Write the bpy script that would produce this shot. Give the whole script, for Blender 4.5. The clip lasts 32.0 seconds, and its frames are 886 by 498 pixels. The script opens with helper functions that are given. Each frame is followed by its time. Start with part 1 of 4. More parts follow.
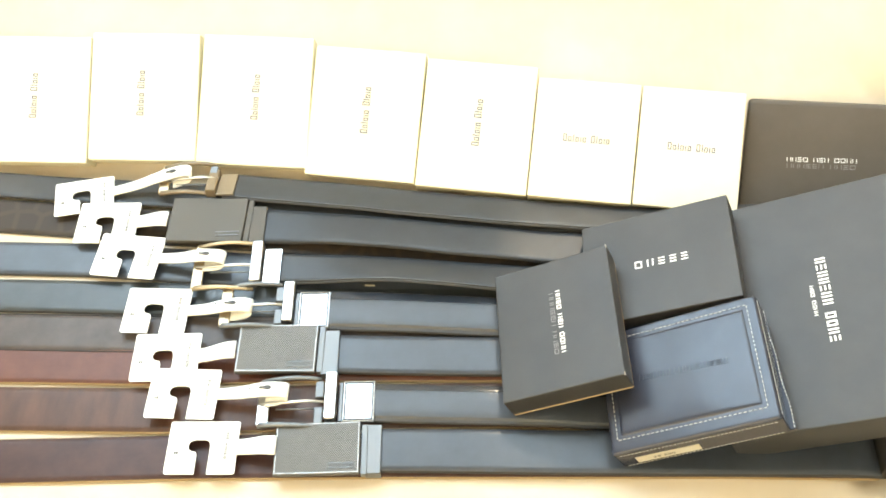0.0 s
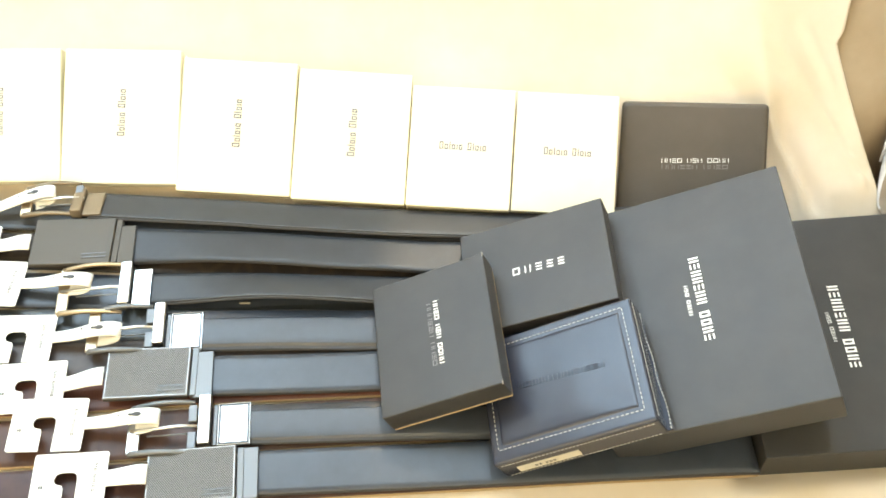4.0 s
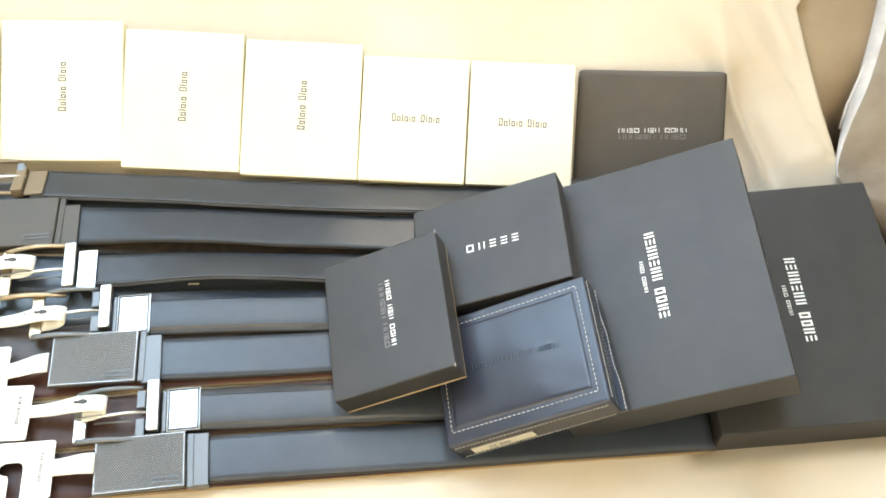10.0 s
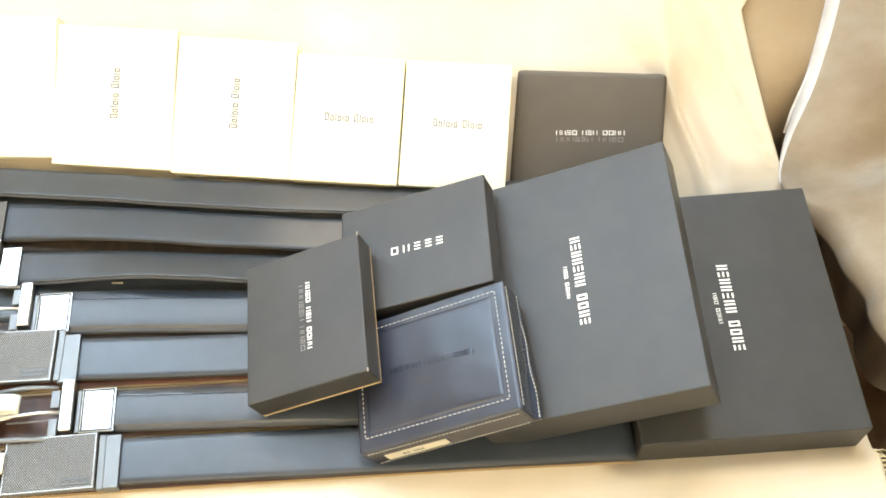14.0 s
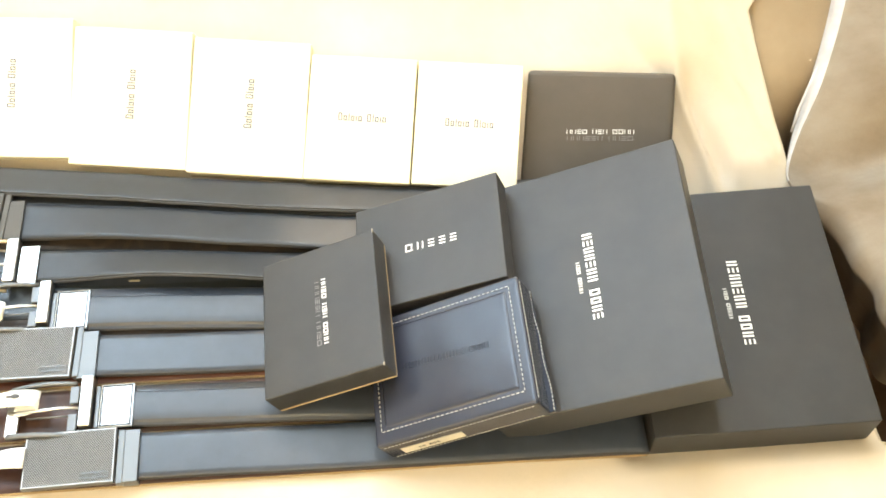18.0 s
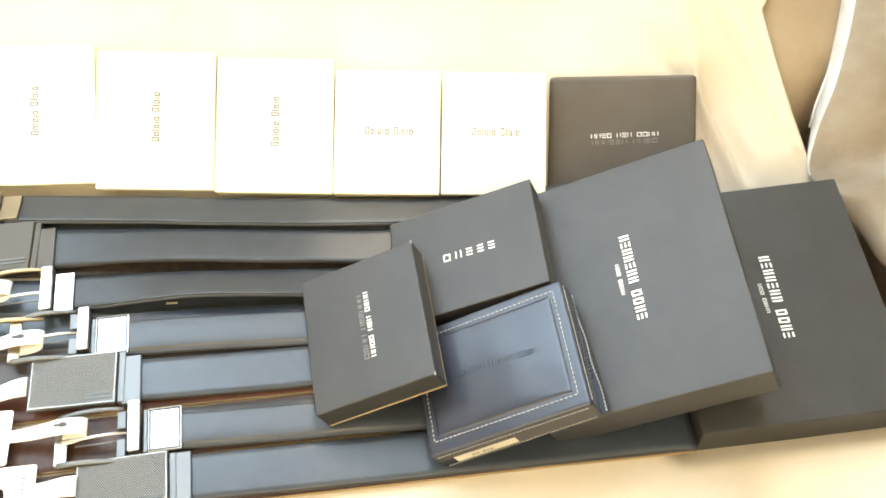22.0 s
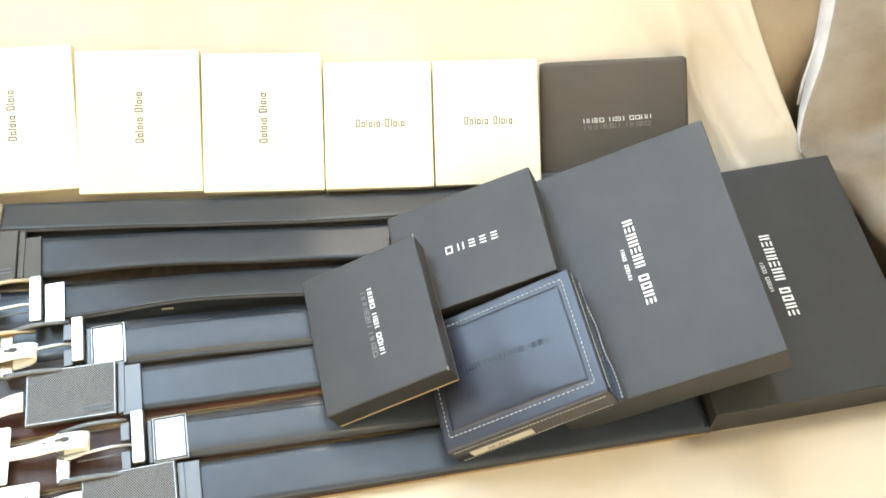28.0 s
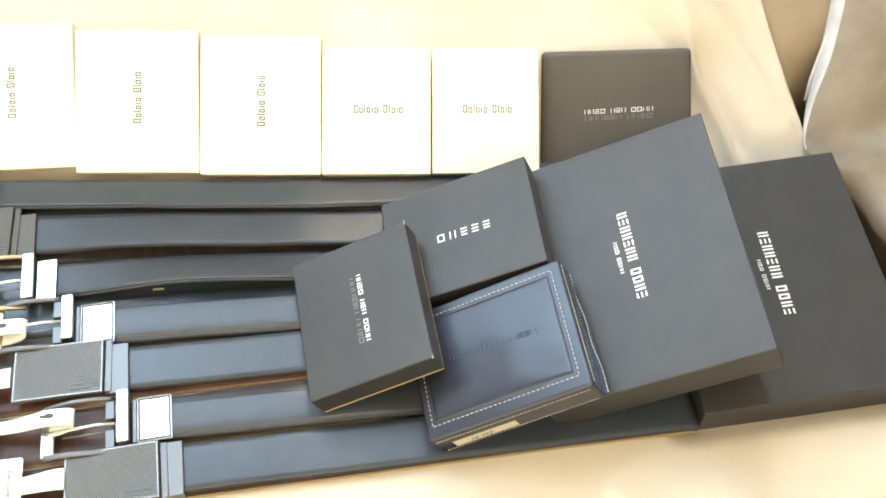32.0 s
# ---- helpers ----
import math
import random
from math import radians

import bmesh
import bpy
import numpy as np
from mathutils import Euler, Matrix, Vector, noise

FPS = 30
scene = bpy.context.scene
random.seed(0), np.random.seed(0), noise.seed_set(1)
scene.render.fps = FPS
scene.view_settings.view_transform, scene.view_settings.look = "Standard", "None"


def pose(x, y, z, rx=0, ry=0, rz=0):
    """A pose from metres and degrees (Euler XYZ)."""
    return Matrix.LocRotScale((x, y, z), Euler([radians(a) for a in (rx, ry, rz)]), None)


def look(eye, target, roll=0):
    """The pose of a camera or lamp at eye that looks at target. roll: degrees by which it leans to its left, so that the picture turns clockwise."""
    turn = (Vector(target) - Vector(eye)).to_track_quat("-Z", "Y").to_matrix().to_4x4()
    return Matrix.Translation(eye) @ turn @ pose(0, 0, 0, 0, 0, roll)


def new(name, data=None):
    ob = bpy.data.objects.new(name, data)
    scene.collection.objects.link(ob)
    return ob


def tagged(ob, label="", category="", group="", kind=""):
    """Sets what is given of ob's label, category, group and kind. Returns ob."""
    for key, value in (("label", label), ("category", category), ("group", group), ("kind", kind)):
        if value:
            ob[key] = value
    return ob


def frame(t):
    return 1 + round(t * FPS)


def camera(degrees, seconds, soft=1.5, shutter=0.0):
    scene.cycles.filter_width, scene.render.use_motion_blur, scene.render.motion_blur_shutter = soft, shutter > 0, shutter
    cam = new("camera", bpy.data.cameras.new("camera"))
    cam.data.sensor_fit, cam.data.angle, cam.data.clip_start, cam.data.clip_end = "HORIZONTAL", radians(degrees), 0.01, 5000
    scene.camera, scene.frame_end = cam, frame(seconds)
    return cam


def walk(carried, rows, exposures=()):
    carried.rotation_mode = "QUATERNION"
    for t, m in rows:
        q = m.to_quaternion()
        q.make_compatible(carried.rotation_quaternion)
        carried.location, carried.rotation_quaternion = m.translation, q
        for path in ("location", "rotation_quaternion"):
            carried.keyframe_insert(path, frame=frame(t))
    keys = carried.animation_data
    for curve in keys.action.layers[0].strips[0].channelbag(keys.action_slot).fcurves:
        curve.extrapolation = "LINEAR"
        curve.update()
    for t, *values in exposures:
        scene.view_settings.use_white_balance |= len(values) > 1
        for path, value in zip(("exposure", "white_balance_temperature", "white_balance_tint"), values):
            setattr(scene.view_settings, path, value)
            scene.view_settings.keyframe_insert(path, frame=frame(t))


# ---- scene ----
cam = camera(47.0, 32.0, soft=1.7, shutter=0.5)
PATH = [  # seconds, eye x y z, turn rx ry rz
    (0.0, 0.0000, 0.0000, 0.6780, 33.720, 2.620, 0.000),
    (0.5, 0.0052, 0.0018, 0.6751, 34.013, 2.471, -0.120),
    (1.0, 0.0086, 0.0084, 0.6759, 34.073, 2.291, -0.323),
    (1.5, 0.0137, 0.0098, 0.6746, 34.276, 2.204, -0.641),
    (2.0, 0.0164, 0.0085, 0.6699, 34.232, 1.772, -1.511),
    (2.5, 0.0235, 0.0078, 0.6660, 34.023, 1.287, -2.389),
    (3.0, 0.0312, 0.0106, 0.6662, 33.956, 0.910, -3.075),
    (3.5, 0.0292, 0.0092, 0.6653, 34.068, 0.340, -3.777),
    (5.5, 0.0325, 0.0068, 0.6661, 34.380, -0.458, -5.324),
    (6.0, 0.0332, 0.0090, 0.6612, 34.235, -0.068, -5.237),
    (6.5, 0.0361, 0.0172, 0.6574, 33.060, 0.266, -5.278),
    (7.0, 0.0332, 0.0253, 0.6574, 32.096, 0.012, -5.558),
    (7.5, 0.0249, 0.0318, 0.6601, 31.771, -0.212, -6.401),
    (8.0, 0.0182, 0.0261, 0.6616, 31.741, -0.045, -7.487),
    (8.5, 0.0184, 0.0257, 0.6625, 31.583, -0.029, -8.882),
    (9.0, 0.0313, 0.0264, 0.6657, 31.828, -0.687, -9.037),
    (9.5, 0.0386, 0.0263, 0.6630, 31.715, -1.253, -8.019),
    (10.0, 0.0473, 0.0326, 0.6645, 31.286, -0.909, -5.847),
    (10.5, 0.0593, 0.0333, 0.6601, 31.482, -0.524, -5.129),
    (11.0, 0.0657, 0.0360, 0.6579, 30.666, -0.198, -5.329),
    (11.5, 0.0752, 0.0443, 0.6589, 30.056, 0.270, -5.565),
    (12.0, 0.0865, 0.0447, 0.6583, 30.356, 0.489, -5.458),
    (12.5, 0.0967, 0.0422, 0.6568, 30.313, 0.279, -5.582),
    (13.0, 0.1028, 0.0441, 0.6601, 30.308, -0.089, -5.215),
    (13.5, 0.1076, 0.0400, 0.6584, 30.969, -0.443, -4.830),
    (14.0, 0.1124, 0.0356, 0.6565, 31.173, -0.566, -4.760),
    (14.5, 0.1074, 0.0323, 0.6596, 31.163, -0.561, -4.460),
    (16.5, 0.1072, 0.0298, 0.6612, 31.140, -0.521, -4.834),
    (17.0, 0.1054, 0.0293, 0.6607, 31.215, -0.575, -4.942),
    (17.5, 0.1012, 0.0277, 0.6608, 31.361, -0.658, -4.977),
    (18.0, 0.1012, 0.0244, 0.6600, 31.664, -0.516, -4.923),
    (18.5, 0.0973, 0.0227, 0.6619, 31.774, -0.596, -5.020),
    (19.0, 0.0945, 0.0220, 0.6627, 31.794, -0.411, -5.068),
    (19.5, 0.0898, 0.0205, 0.6631, 31.973, -0.322, -5.256),
    (20.0, 0.0849, 0.0206, 0.6648, 32.014, -0.293, -5.599),
    (20.5, 0.0797, 0.0212, 0.6655, 32.056, -0.323, -6.124),
    (21.0, 0.0748, 0.0217, 0.6654, 32.196, -0.429, -7.027),
    (21.5, 0.0648, 0.0256, 0.6650, 32.170, -0.537, -7.839),
    (22.0, 0.0532, 0.0260, 0.6632, 32.312, -0.524, -7.964),
    (22.5, 0.0422, 0.0286, 0.6623, 32.125, -0.396, -8.123),
    (23.0, 0.0317, 0.0318, 0.6608, 31.980, -0.406, -8.449),
    (23.5, 0.0198, 0.0367, 0.6618, 31.910, -0.358, -8.533),
    (24.0, 0.0126, 0.0343, 0.6588, 32.360, -0.242, -8.376),
    (24.5, 0.0072, 0.0344, 0.6593, 32.229, -0.062, -8.455),
    (26.5, -0.0114, 0.0331, 0.6570, 32.045, 0.275, -9.069),
    (27.0, -0.0010, 0.0340, 0.6573, 32.110, -0.075, -9.837),
    (27.5, 0.0104, 0.0369, 0.6566, 32.206, -1.000, -10.980),
    (28.0, 0.0180, 0.0406, 0.6549, 31.710, -1.649, -11.509),
    (28.5, 0.0233, 0.0412, 0.6551, 31.471, -1.522, -11.030),
    (29.0, 0.0294, 0.0400, 0.6540, 31.273, -1.306, -10.553),
    (29.5, 0.0341, 0.0411, 0.6560, 31.095, -1.210, -10.464),
    (30.0, 0.0354, 0.0393, 0.6564, 31.550, -1.272, -10.387),
    (30.5, 0.0369, 0.0371, 0.6553, 31.621, -1.142, -10.097),
    (31.0, 0.0374, 0.0352, 0.6544, 31.621, -1.051, -9.726),
    (31.5, 0.0414, 0.0350, 0.6548, 31.560, -1.021, -9.479),
    (32.0, 0.0433, 0.0362, 0.6485, 31.261, -1.132, -9.351),
]
walk(cam, [(t, pose(x, y, z, rx, ry, rz)) for t, x, y, z, rx, ry, rz in PATH],
     exposures=((0, 0.17, 7210, 8), (3, 0.14, 7160, 8), (6, 0.05, 6800, 9), (8, 0.07, 6800, 9), (9, -0.10, 6640, 10), (11, -0.06, 6620, 10), (13, -0.05, 6620, 10), (14, 0.26, 7020, 11), (17, 0.27, 7330, 11),
                (19, 0.27, 7270, 11), (22, 0.27, 7220, 10), (23, 0.17, 7180, 10), (24, 0.08, 6900, 10), (27, 0.0, 6770, 10), (28, -0.05, 6690, 10), (30, -0.08, 6690, 10), (32, 0.02, 6720, 10)))

# ---- light: windows behind the sofa, sun through the narrow one, an added warm fill across the room ----
world = bpy.data.worlds.new("world")
scene.world = world
world.use_nodes = True
wn = world.node_tree.nodes
sky = wn.new("ShaderNodeTexSky")
sky.sky_type, sky.sun_disc = "NISHITA", False
sky.sun_elevation, sky.sun_rotation = radians(45), radians(6)
world.node_tree.links.new(sky.outputs[0], wn["Background"].inputs[0])
wn["Background"].inputs[1].default_value = 0.12

sun = new("sun", bpy.data.lights.new("sun", "SUN"))
sun.data.energy, sun.data.angle, sun.data.color = 1.65, radians(1.6), (1.0, 0.86, 0.66)
sun.matrix_world = look((math.sin(radians(6)), math.cos(radians(6)), math.tan(radians(45))), (0.0, 0.0, 0.0))

for wx, wide, power in ((-0.73, 0.98, 48.0), (0.265, 0.39, 21.0)):
    area_light = new("area_light", bpy.data.lights.new("area_light", "AREA"))
    area_light.data.shape, area_light.data.size, area_light.data.size_y = "RECTANGLE", wide, 1.4
    area_light.data.energy, area_light.data.color = power, (0.535, 0.755, 1.0)
    area_light.matrix_world = look((wx, 1.22, 1.68), (wx, 0.3, 1.38))
# warm fill lamp added behind the camera to lighten front faces and cloth
back_light = new("area_light", bpy.data.lights.new("back_fill_light", "AREA"))
back_light.data.shape, back_light.data.size, back_light.data.size_y = "RECTANGLE", 1.8, 1.45
back_light.data.energy, back_light.data.color = 43.0, (1.0, 0.79, 0.45)
back_light.matrix_world = look((-0.75, -1.27, 1.45), (-0.35, 0.3, 0.95))


# ---- materials ----
def material(name, base, rough=0.6, metal=0.0, spec=0.5, coat=0.0):
    m = bpy.data.materials.new(name)
    m.use_nodes = True
    b = m.node_tree.nodes["Principled BSDF"]
    b.inputs["Base Color"].default_value = (*base, 1)
    b.inputs["Roughness"].default_value = rough
    b.inputs["Metallic"].default_value = metal
    b.inputs["Specular IOR Level"].default_value = spec
    b.inputs["Coat Weight"].default_value = coat
    return m


def node(m, kind, **inputs):
    n = m.node_tree.nodes.new(kind)
    for key, value in inputs.items():
        n.inputs[key.replace("_", " ")].default_value = value
    return n


def link(m, a, b):
    m.node_tree.links.new(a, b)


def bsdf(m):
    return m.node_tree.nodes["Principled BSDF"]


def coords(m, scale=(1, 1, 1)):
    tc = m.node_tree.nodes.new("ShaderNodeTexCoord")
    mp = m.node_tree.nodes.new("ShaderNodeMapping")
    mp.inputs["Scale"].default_value = scale
    link(m, tc.outputs["Object"], mp.inputs["Vector"])
    return mp.outputs["Vector"]


def blotch(m, dark, light, scale, detail=5.0, low=0.35, high=0.65, stretch=(1, 1, 1), rough=None):
    """Base colour that wanders between two tones."""
    v = coords(m, stretch)
    n = node(m, "ShaderNodeTexNoise", Scale=scale, Detail=detail, Roughness=0.6)
    link(m, v, n.inputs["Vector"])
    r = m.node_tree.nodes.new("ShaderNodeValToRGB")
    r.color_ramp.elements[0].position, r.color_ramp.elements[1].position = low, high
    r.color_ramp.elements[0].color, r.color_ramp.elements[1].color = (*dark, 1), (*light, 1)
    link(m, n.outputs["Fac"], r.inputs["Fac"])
    link(m, r.outputs["Color"], bsdf(m).inputs["Base Color"])
    if rough:
        q = node(m, "ShaderNodeMapRange", To_Min=rough[0], To_Max=rough[1])
        link(m, n.outputs["Fac"], q.inputs["Value"])
        link(m, q.outputs["Result"], bsdf(m).inputs["Roughness"])
    return m


def grain(m, scale, strength, distance=0.0004, kind="noise", stretch=(1, 1, 1)):
    """Fine relief; kind: noise, cells (leather pebbles) or weave."""
    v = coords(m, stretch)
    if kind == "cells":
        n = node(m, "ShaderNodeTexVoronoi", Scale=scale)
        link(m, v, n.inputs["Vector"])
        out = n.outputs["Distance"]
    elif kind == "weave":
        a = node(m, "ShaderNodeTexWave", Scale=scale, Distortion=1.5, Detail=2.0)
        b = node(m, "ShaderNodeTexWave", Scale=scale, Distortion=1.5, Detail=2.0)
        b.bands_direction = "Y"
        link(m, v, a.inputs["Vector"])
        link(m, v, b.inputs["Vector"])
        mx = m.node_tree.nodes.new("ShaderNodeMath")
        mx.operation = "MAXIMUM"
        link(m, a.outputs["Fac"], mx.inputs[0])
        link(m, b.outputs["Fac"], mx.inputs[1])
        out = mx.outputs[0]
    elif kind == "ribs":
        n = node(m, "ShaderNodeTexWave", Scale=scale)
        n.bands_direction = "DIAGONAL"
        link(m, v, n.inputs["Vector"])
        out = n.outputs["Fac"]
    else:
        n = node(m, "ShaderNodeTexNoise", Scale=scale, Detail=6.0)
        link(m, v, n.inputs["Vector"])
        out = n.outputs["Fac"]
    bp = node(m, "ShaderNodeBump", Strength=strength, Distance=distance)
    link(m, out, bp.inputs["Height"])
    link(m, bp.outputs["Normal"], bsdf(m).inputs["Normal"])
    return m


M_CLOTH = grain(blotch(material("cream_cotton", (0.80, 0.71, 0.52), 0.9, spec=0.2), (0.61, 0.525, 0.40), (0.67, 0.585, 0.475), 9), 420, 0.35, 0.0005, "weave")
M_FRINGE = material("cream_thread", (0.80, 0.70, 0.48), 0.9, spec=0.2)
M_TAN = grain(blotch(material("tan_upholstery", (0.38, 0.29, 0.175), 0.85, spec=0.25), (0.305, 0.228, 0.145), (0.37, 0.285, 0.19), 14), 500, 0.3, 0.0006, "weave")
# dark brown paints in the shade of the gap between last box and cushion
M_GAP_SHADE = grain(blotch(material("gap_shade_brown", (0.09, 0.055, 0.03), 0.6, spec=0.3), (0.07, 0.04, 0.02), (0.12, 0.072, 0.04), 20), 500, 0.3, 0.0006)
M_PILLOW = grain(blotch(material("velvet_cushion", (0.36, 0.29, 0.20), 0.75, spec=0.3), (0.205, 0.155, 0.105), (0.30, 0.255, 0.205), 16, 9, 0.3, 0.7, (0.9, 1.5, 1)), 260, 0.3, 0.0006)
M_PIPING = grain(blotch(material("pale_satin_side", (0.6, 0.57, 0.55), 0.55), (0.50, 0.475, 0.46), (0.68, 0.65, 0.63), 40), 300, 0.3, 0.0006)
M_IVORY = grain(blotch(material("ivory_paper", (0.84, 0.80, 0.66), 0.6, spec=0.3), (0.82, 0.765, 0.57), (0.85, 0.80, 0.62), 16), 900, 0.12, 0.0002)
M_BLACKPAPER = grain(blotch(material("black_box_paper", (0.04, 0.04, 0.043), 0.5, spec=0.42), (0.029, 0.0292, 0.0298), (0.036, 0.0358, 0.0362), 30, rough=(0.42, 0.48)), 1500, 0.25, 0.0002)
M_BROWNBLACK = grain(blotch(material("brown_black_paper", (0.04, 0.035, 0.029), 0.5), (0.056, 0.045, 0.033), (0.068, 0.055, 0.042), 24, rough=(0.42, 0.56)), 1500, 0.25, 0.0002)
M_KRAFT = grain(material("kraft_board", (0.42, 0.32, 0.20), 0.85, spec=0.2), 700, 0.2, 0.0002)
M_NAVY = grain(blotch(material("navy_leatherette", (0.018, 0.021, 0.044), 0.30), (0.018, 0.022, 0.036), (0.023, 0.027, 0.043), 30, 2.0), 2200, 0.03, 0.0002)
bsdf(M_NAVY).inputs["Roughness"].default_value = 0.24
bsdf(M_NAVY).inputs["Specular IOR Level"].default_value = 0.48
# darker navy that paints the relief shade of the blind-stamped letters
M_STAMP_SHADE = material("stamp_shade_navy", (0.012, 0.015, 0.027), 0.28)
M_THREAD = material("pale_thread", (0.42, 0.41, 0.38), 0.8, spec=0.2)
M_WHITEINK = material("white_foil", (0.85, 0.85, 0.83), 0.4)
M_GREYINK = material("grey_foil", (0.17, 0.165, 0.16), 0.35)
M_SILVERINK = material("silver_foil", (0.07, 0.09, 0.15), 0.5)
M_BORDER = material("dull_grey_enamel", (0.06, 0.062, 0.066), 0.5)
M_DARKINK = material("dark_ink", (0.06, 0.06, 0.06), 0.6)
M_TAGINK = material("pale_grey_print", (0.09, 0.09, 0.085), 0.6)
M_SEAM = grain(material("bonded_strap_seam", (0.075, 0.077, 0.08), 0.5), 600, 0.2, 0.0002)
M_WORN = material("rubbed_paper_edge", (0.30, 0.27, 0.23), 0.8, spec=0.2)
M_LABEL = grain(material("paper_label", (0.46, 0.43, 0.35), 0.7, spec=0.3), 400, 0.1, 0.0002)
M_TAG = grain(blotch(material("white_plastic", (0.84, 0.84, 0.80), 0.45), (0.80, 0.80, 0.75), (0.86, 0.86, 0.83), 40), 300, 0.08, 0.0002)
M_PLATE = grain(material("gunmetal_plate", (0.105, 0.105, 0.102), 0.5, 0.45), 700, 0.15, 0.0002)
M_RIB = material("worn_gunmetal_ribs", (0.36, 0.36, 0.36), 0.42, 0.5)
M_PLATE_SMOOTH = grain(material("smooth_gunmetal", (0.085, 0.078, 0.068), 0.6, 0.25), 900, 0.15, 0.0002)
M_GUN = grain(material("brushed_gunmetal", (0.17, 0.18, 0.19), 0.45, 0.5), 500, 0.2, 0.0002, "noise", (1, 12, 1))
M_CHROME = grain(material("bright_nickel", (0.66, 0.66, 0.65), 0.28, 1.0), 400, 0.08, 0.0002)
M_BRASS = grain(material("pale_gold_metal", (0.46, 0.37, 0.25), 0.38, 0.85), 400, 0.08, 0.0002)
M_BRONZE = grain(material("bronze_metal", (0.24, 0.19, 0.13), 0.4, 0.6), 400, 0.1, 0.0002)


def leather(name, dark, light, rough=(0.36, 0.44), scale=60, pebble=1500, strength=0.08, stretch=(1, 1, 1)):
    return grain(blotch(material(name, light, 0.45), dark, light, scale, 6, 0.3, 0.7, stretch, rough), pebble, strength, 0.0003, "cells")


M_BLACK = leather("black_leather", (0.031, 0.038, 0.051), (0.040, 0.049, 0.065), (0.30, 0.36))
bsdf(M_BLACK).inputs["Specular IOR Level"].default_value = 0.54
M_SATIN = leather("satin_black_leather", (0.034, 0.041, 0.054), (0.043, 0.052, 0.068), (0.36, 0.44))
bsdf(M_SATIN).inputs["Specular IOR Level"].default_value = 0.56
M_GLOSS = leather("glossy_black_margin", (0.020, 0.025, 0.034), (0.028, 0.034, 0.045), (0.15, 0.24), 40)
bsdf(M_GLOSS).inputs["Specular IOR Level"].default_value = 0.7
M_CHARCOAL = leather("soft_black_leather", (0.029, 0.032, 0.037), (0.037, 0.041, 0.047), (0.38, 0.46))
bsdf(M_CHARCOAL).inputs["Specular IOR Level"].default_value = 0.36
M_GREENBLACK = leather("green_black_leather", (0.024, 0.029, 0.031), (0.034, 0.040, 0.042), (0.33, 0.38))
M_GREYBROWN = leather("grey_brown_leather", (0.058, 0.048, 0.045), (0.085, 0.070, 0.065))
M_REDBROWN = leather("red_brown_leather", (0.085, 0.034, 0.024), (0.12, 0.048, 0.033))
M_DISTRESSED = leather("distressed_brown_leather", (0.052, 0.027, 0.019), (0.094, 0.048, 0.034), (0.30, 0.5), 45, 900, 0.15, (1.7, 0.5, 1))
M_DARKBROWN = leather("dark_brown_leather", (0.040, 0.020, 0.018), (0.064, 0.032, 0.027))
for brown in (M_GREYBROWN, M_REDBROWN, M_DISTRESSED, M_DARKBROWN):
    bsdf(brown).inputs["Specular IOR Level"].default_value = 0.3
M_EDGE = material("painted_strap_edge", (0.034, 0.033, 0.034), 0.6, spec=0.3)
M_RAWEDGE = grain(material("raw_leather_edge", (0.27, 0.19, 0.095), 0.7), 900, 0.2, 0.0002)
M_PATTERN = material("patterned_brown_leather", (0.05, 0.04, 0.03), 0.5)
pv = coords(M_PATTERN)
pn = node(M_PATTERN, "ShaderNodeTexVoronoi", Scale=52.0, Randomness=0.55)
pn.feature = "DISTANCE_TO_EDGE"
pr = M_PATTERN.node_tree.nodes.new("ShaderNodeValToRGB")
pr.color_ramp.elements[0].position, pr.color_ramp.elements[1].position = 0.06, 0.16
pr.color_ramp.elements[0].color, pr.color_ramp.elements[1].color = (0.050, 0.038, 0.029, 1), (0.036, 0.029, 0.024, 1)
bsdf(M_PATTERN).inputs["Specular IOR Level"].default_value = 0.2
link(M_PATTERN, pv, pn.inputs["Vector"])
link(M_PATTERN, pn.outputs["Distance"], pr.inputs["Fac"])
link(M_PATTERN, pr.outputs["Color"], bsdf(M_PATTERN).inputs["Base Color"])
M_WALL = grain(blotch(material("cream_wall_paint", (0.80, 0.75, 0.64), 0.9, spec=0.2), (0.78, 0.73, 0.62), (0.82, 0.77, 0.66), 3), 60, 0.1, 0.001)
M_CEIL = grain(material("white_ceiling_paint", (0.80, 0.78, 0.72), 0.9, spec=0.2), 60, 0.1, 0.001)
M_FLOOR = grain(blotch(material("brown_floor_boards", (0.25, 0.16, 0.09), 0.5), (0.20, 0.12, 0.07), (0.30, 0.19, 0.11), 6, 5, 0.3, 0.7, (1, 8, 1)), 80, 0.2, 0.001)
M_FRAME = material("white_window_paint", (0.80, 0.80, 0.78), 0.4)
M_GLASS = material("window_glass", (1, 1, 1), 0.0)
bsdf(M_GLASS).inputs["Transmission Weight"].default_value = 1.0


# ---- mesh helpers ----
def smoothstep(a, b, v):
    t = min(1.0, max(0.0, (v - a) / (b - a)))
    return t * t * (3 - 2 * t)


def part(name, bm, mat, parent=None, label="", smooth=False, m=None):
    me = bpy.data.meshes.new(name)
    bm.normal_update()
    bm.to_mesh(me)
    bm.free()
    for one in (mat if isinstance(mat, (list, tuple)) else [mat]):
        me.materials.append(one)
    if smooth:
        for p in me.polygons:
            p.use_smooth = True
    ob = new(name, me)
    ob.parent = parent
    if m is not None:
        ob.matrix_basis = m
    if label:
        ob["label"] = label
    return ob


def thing(name, m, label, category, group="", kind=""):
    return tagged(place(new(name), m), label, category, group, kind)


def place(ob, m):
    ob.matrix_basis = m
    ob.empty_display_size = 0.02
    return ob


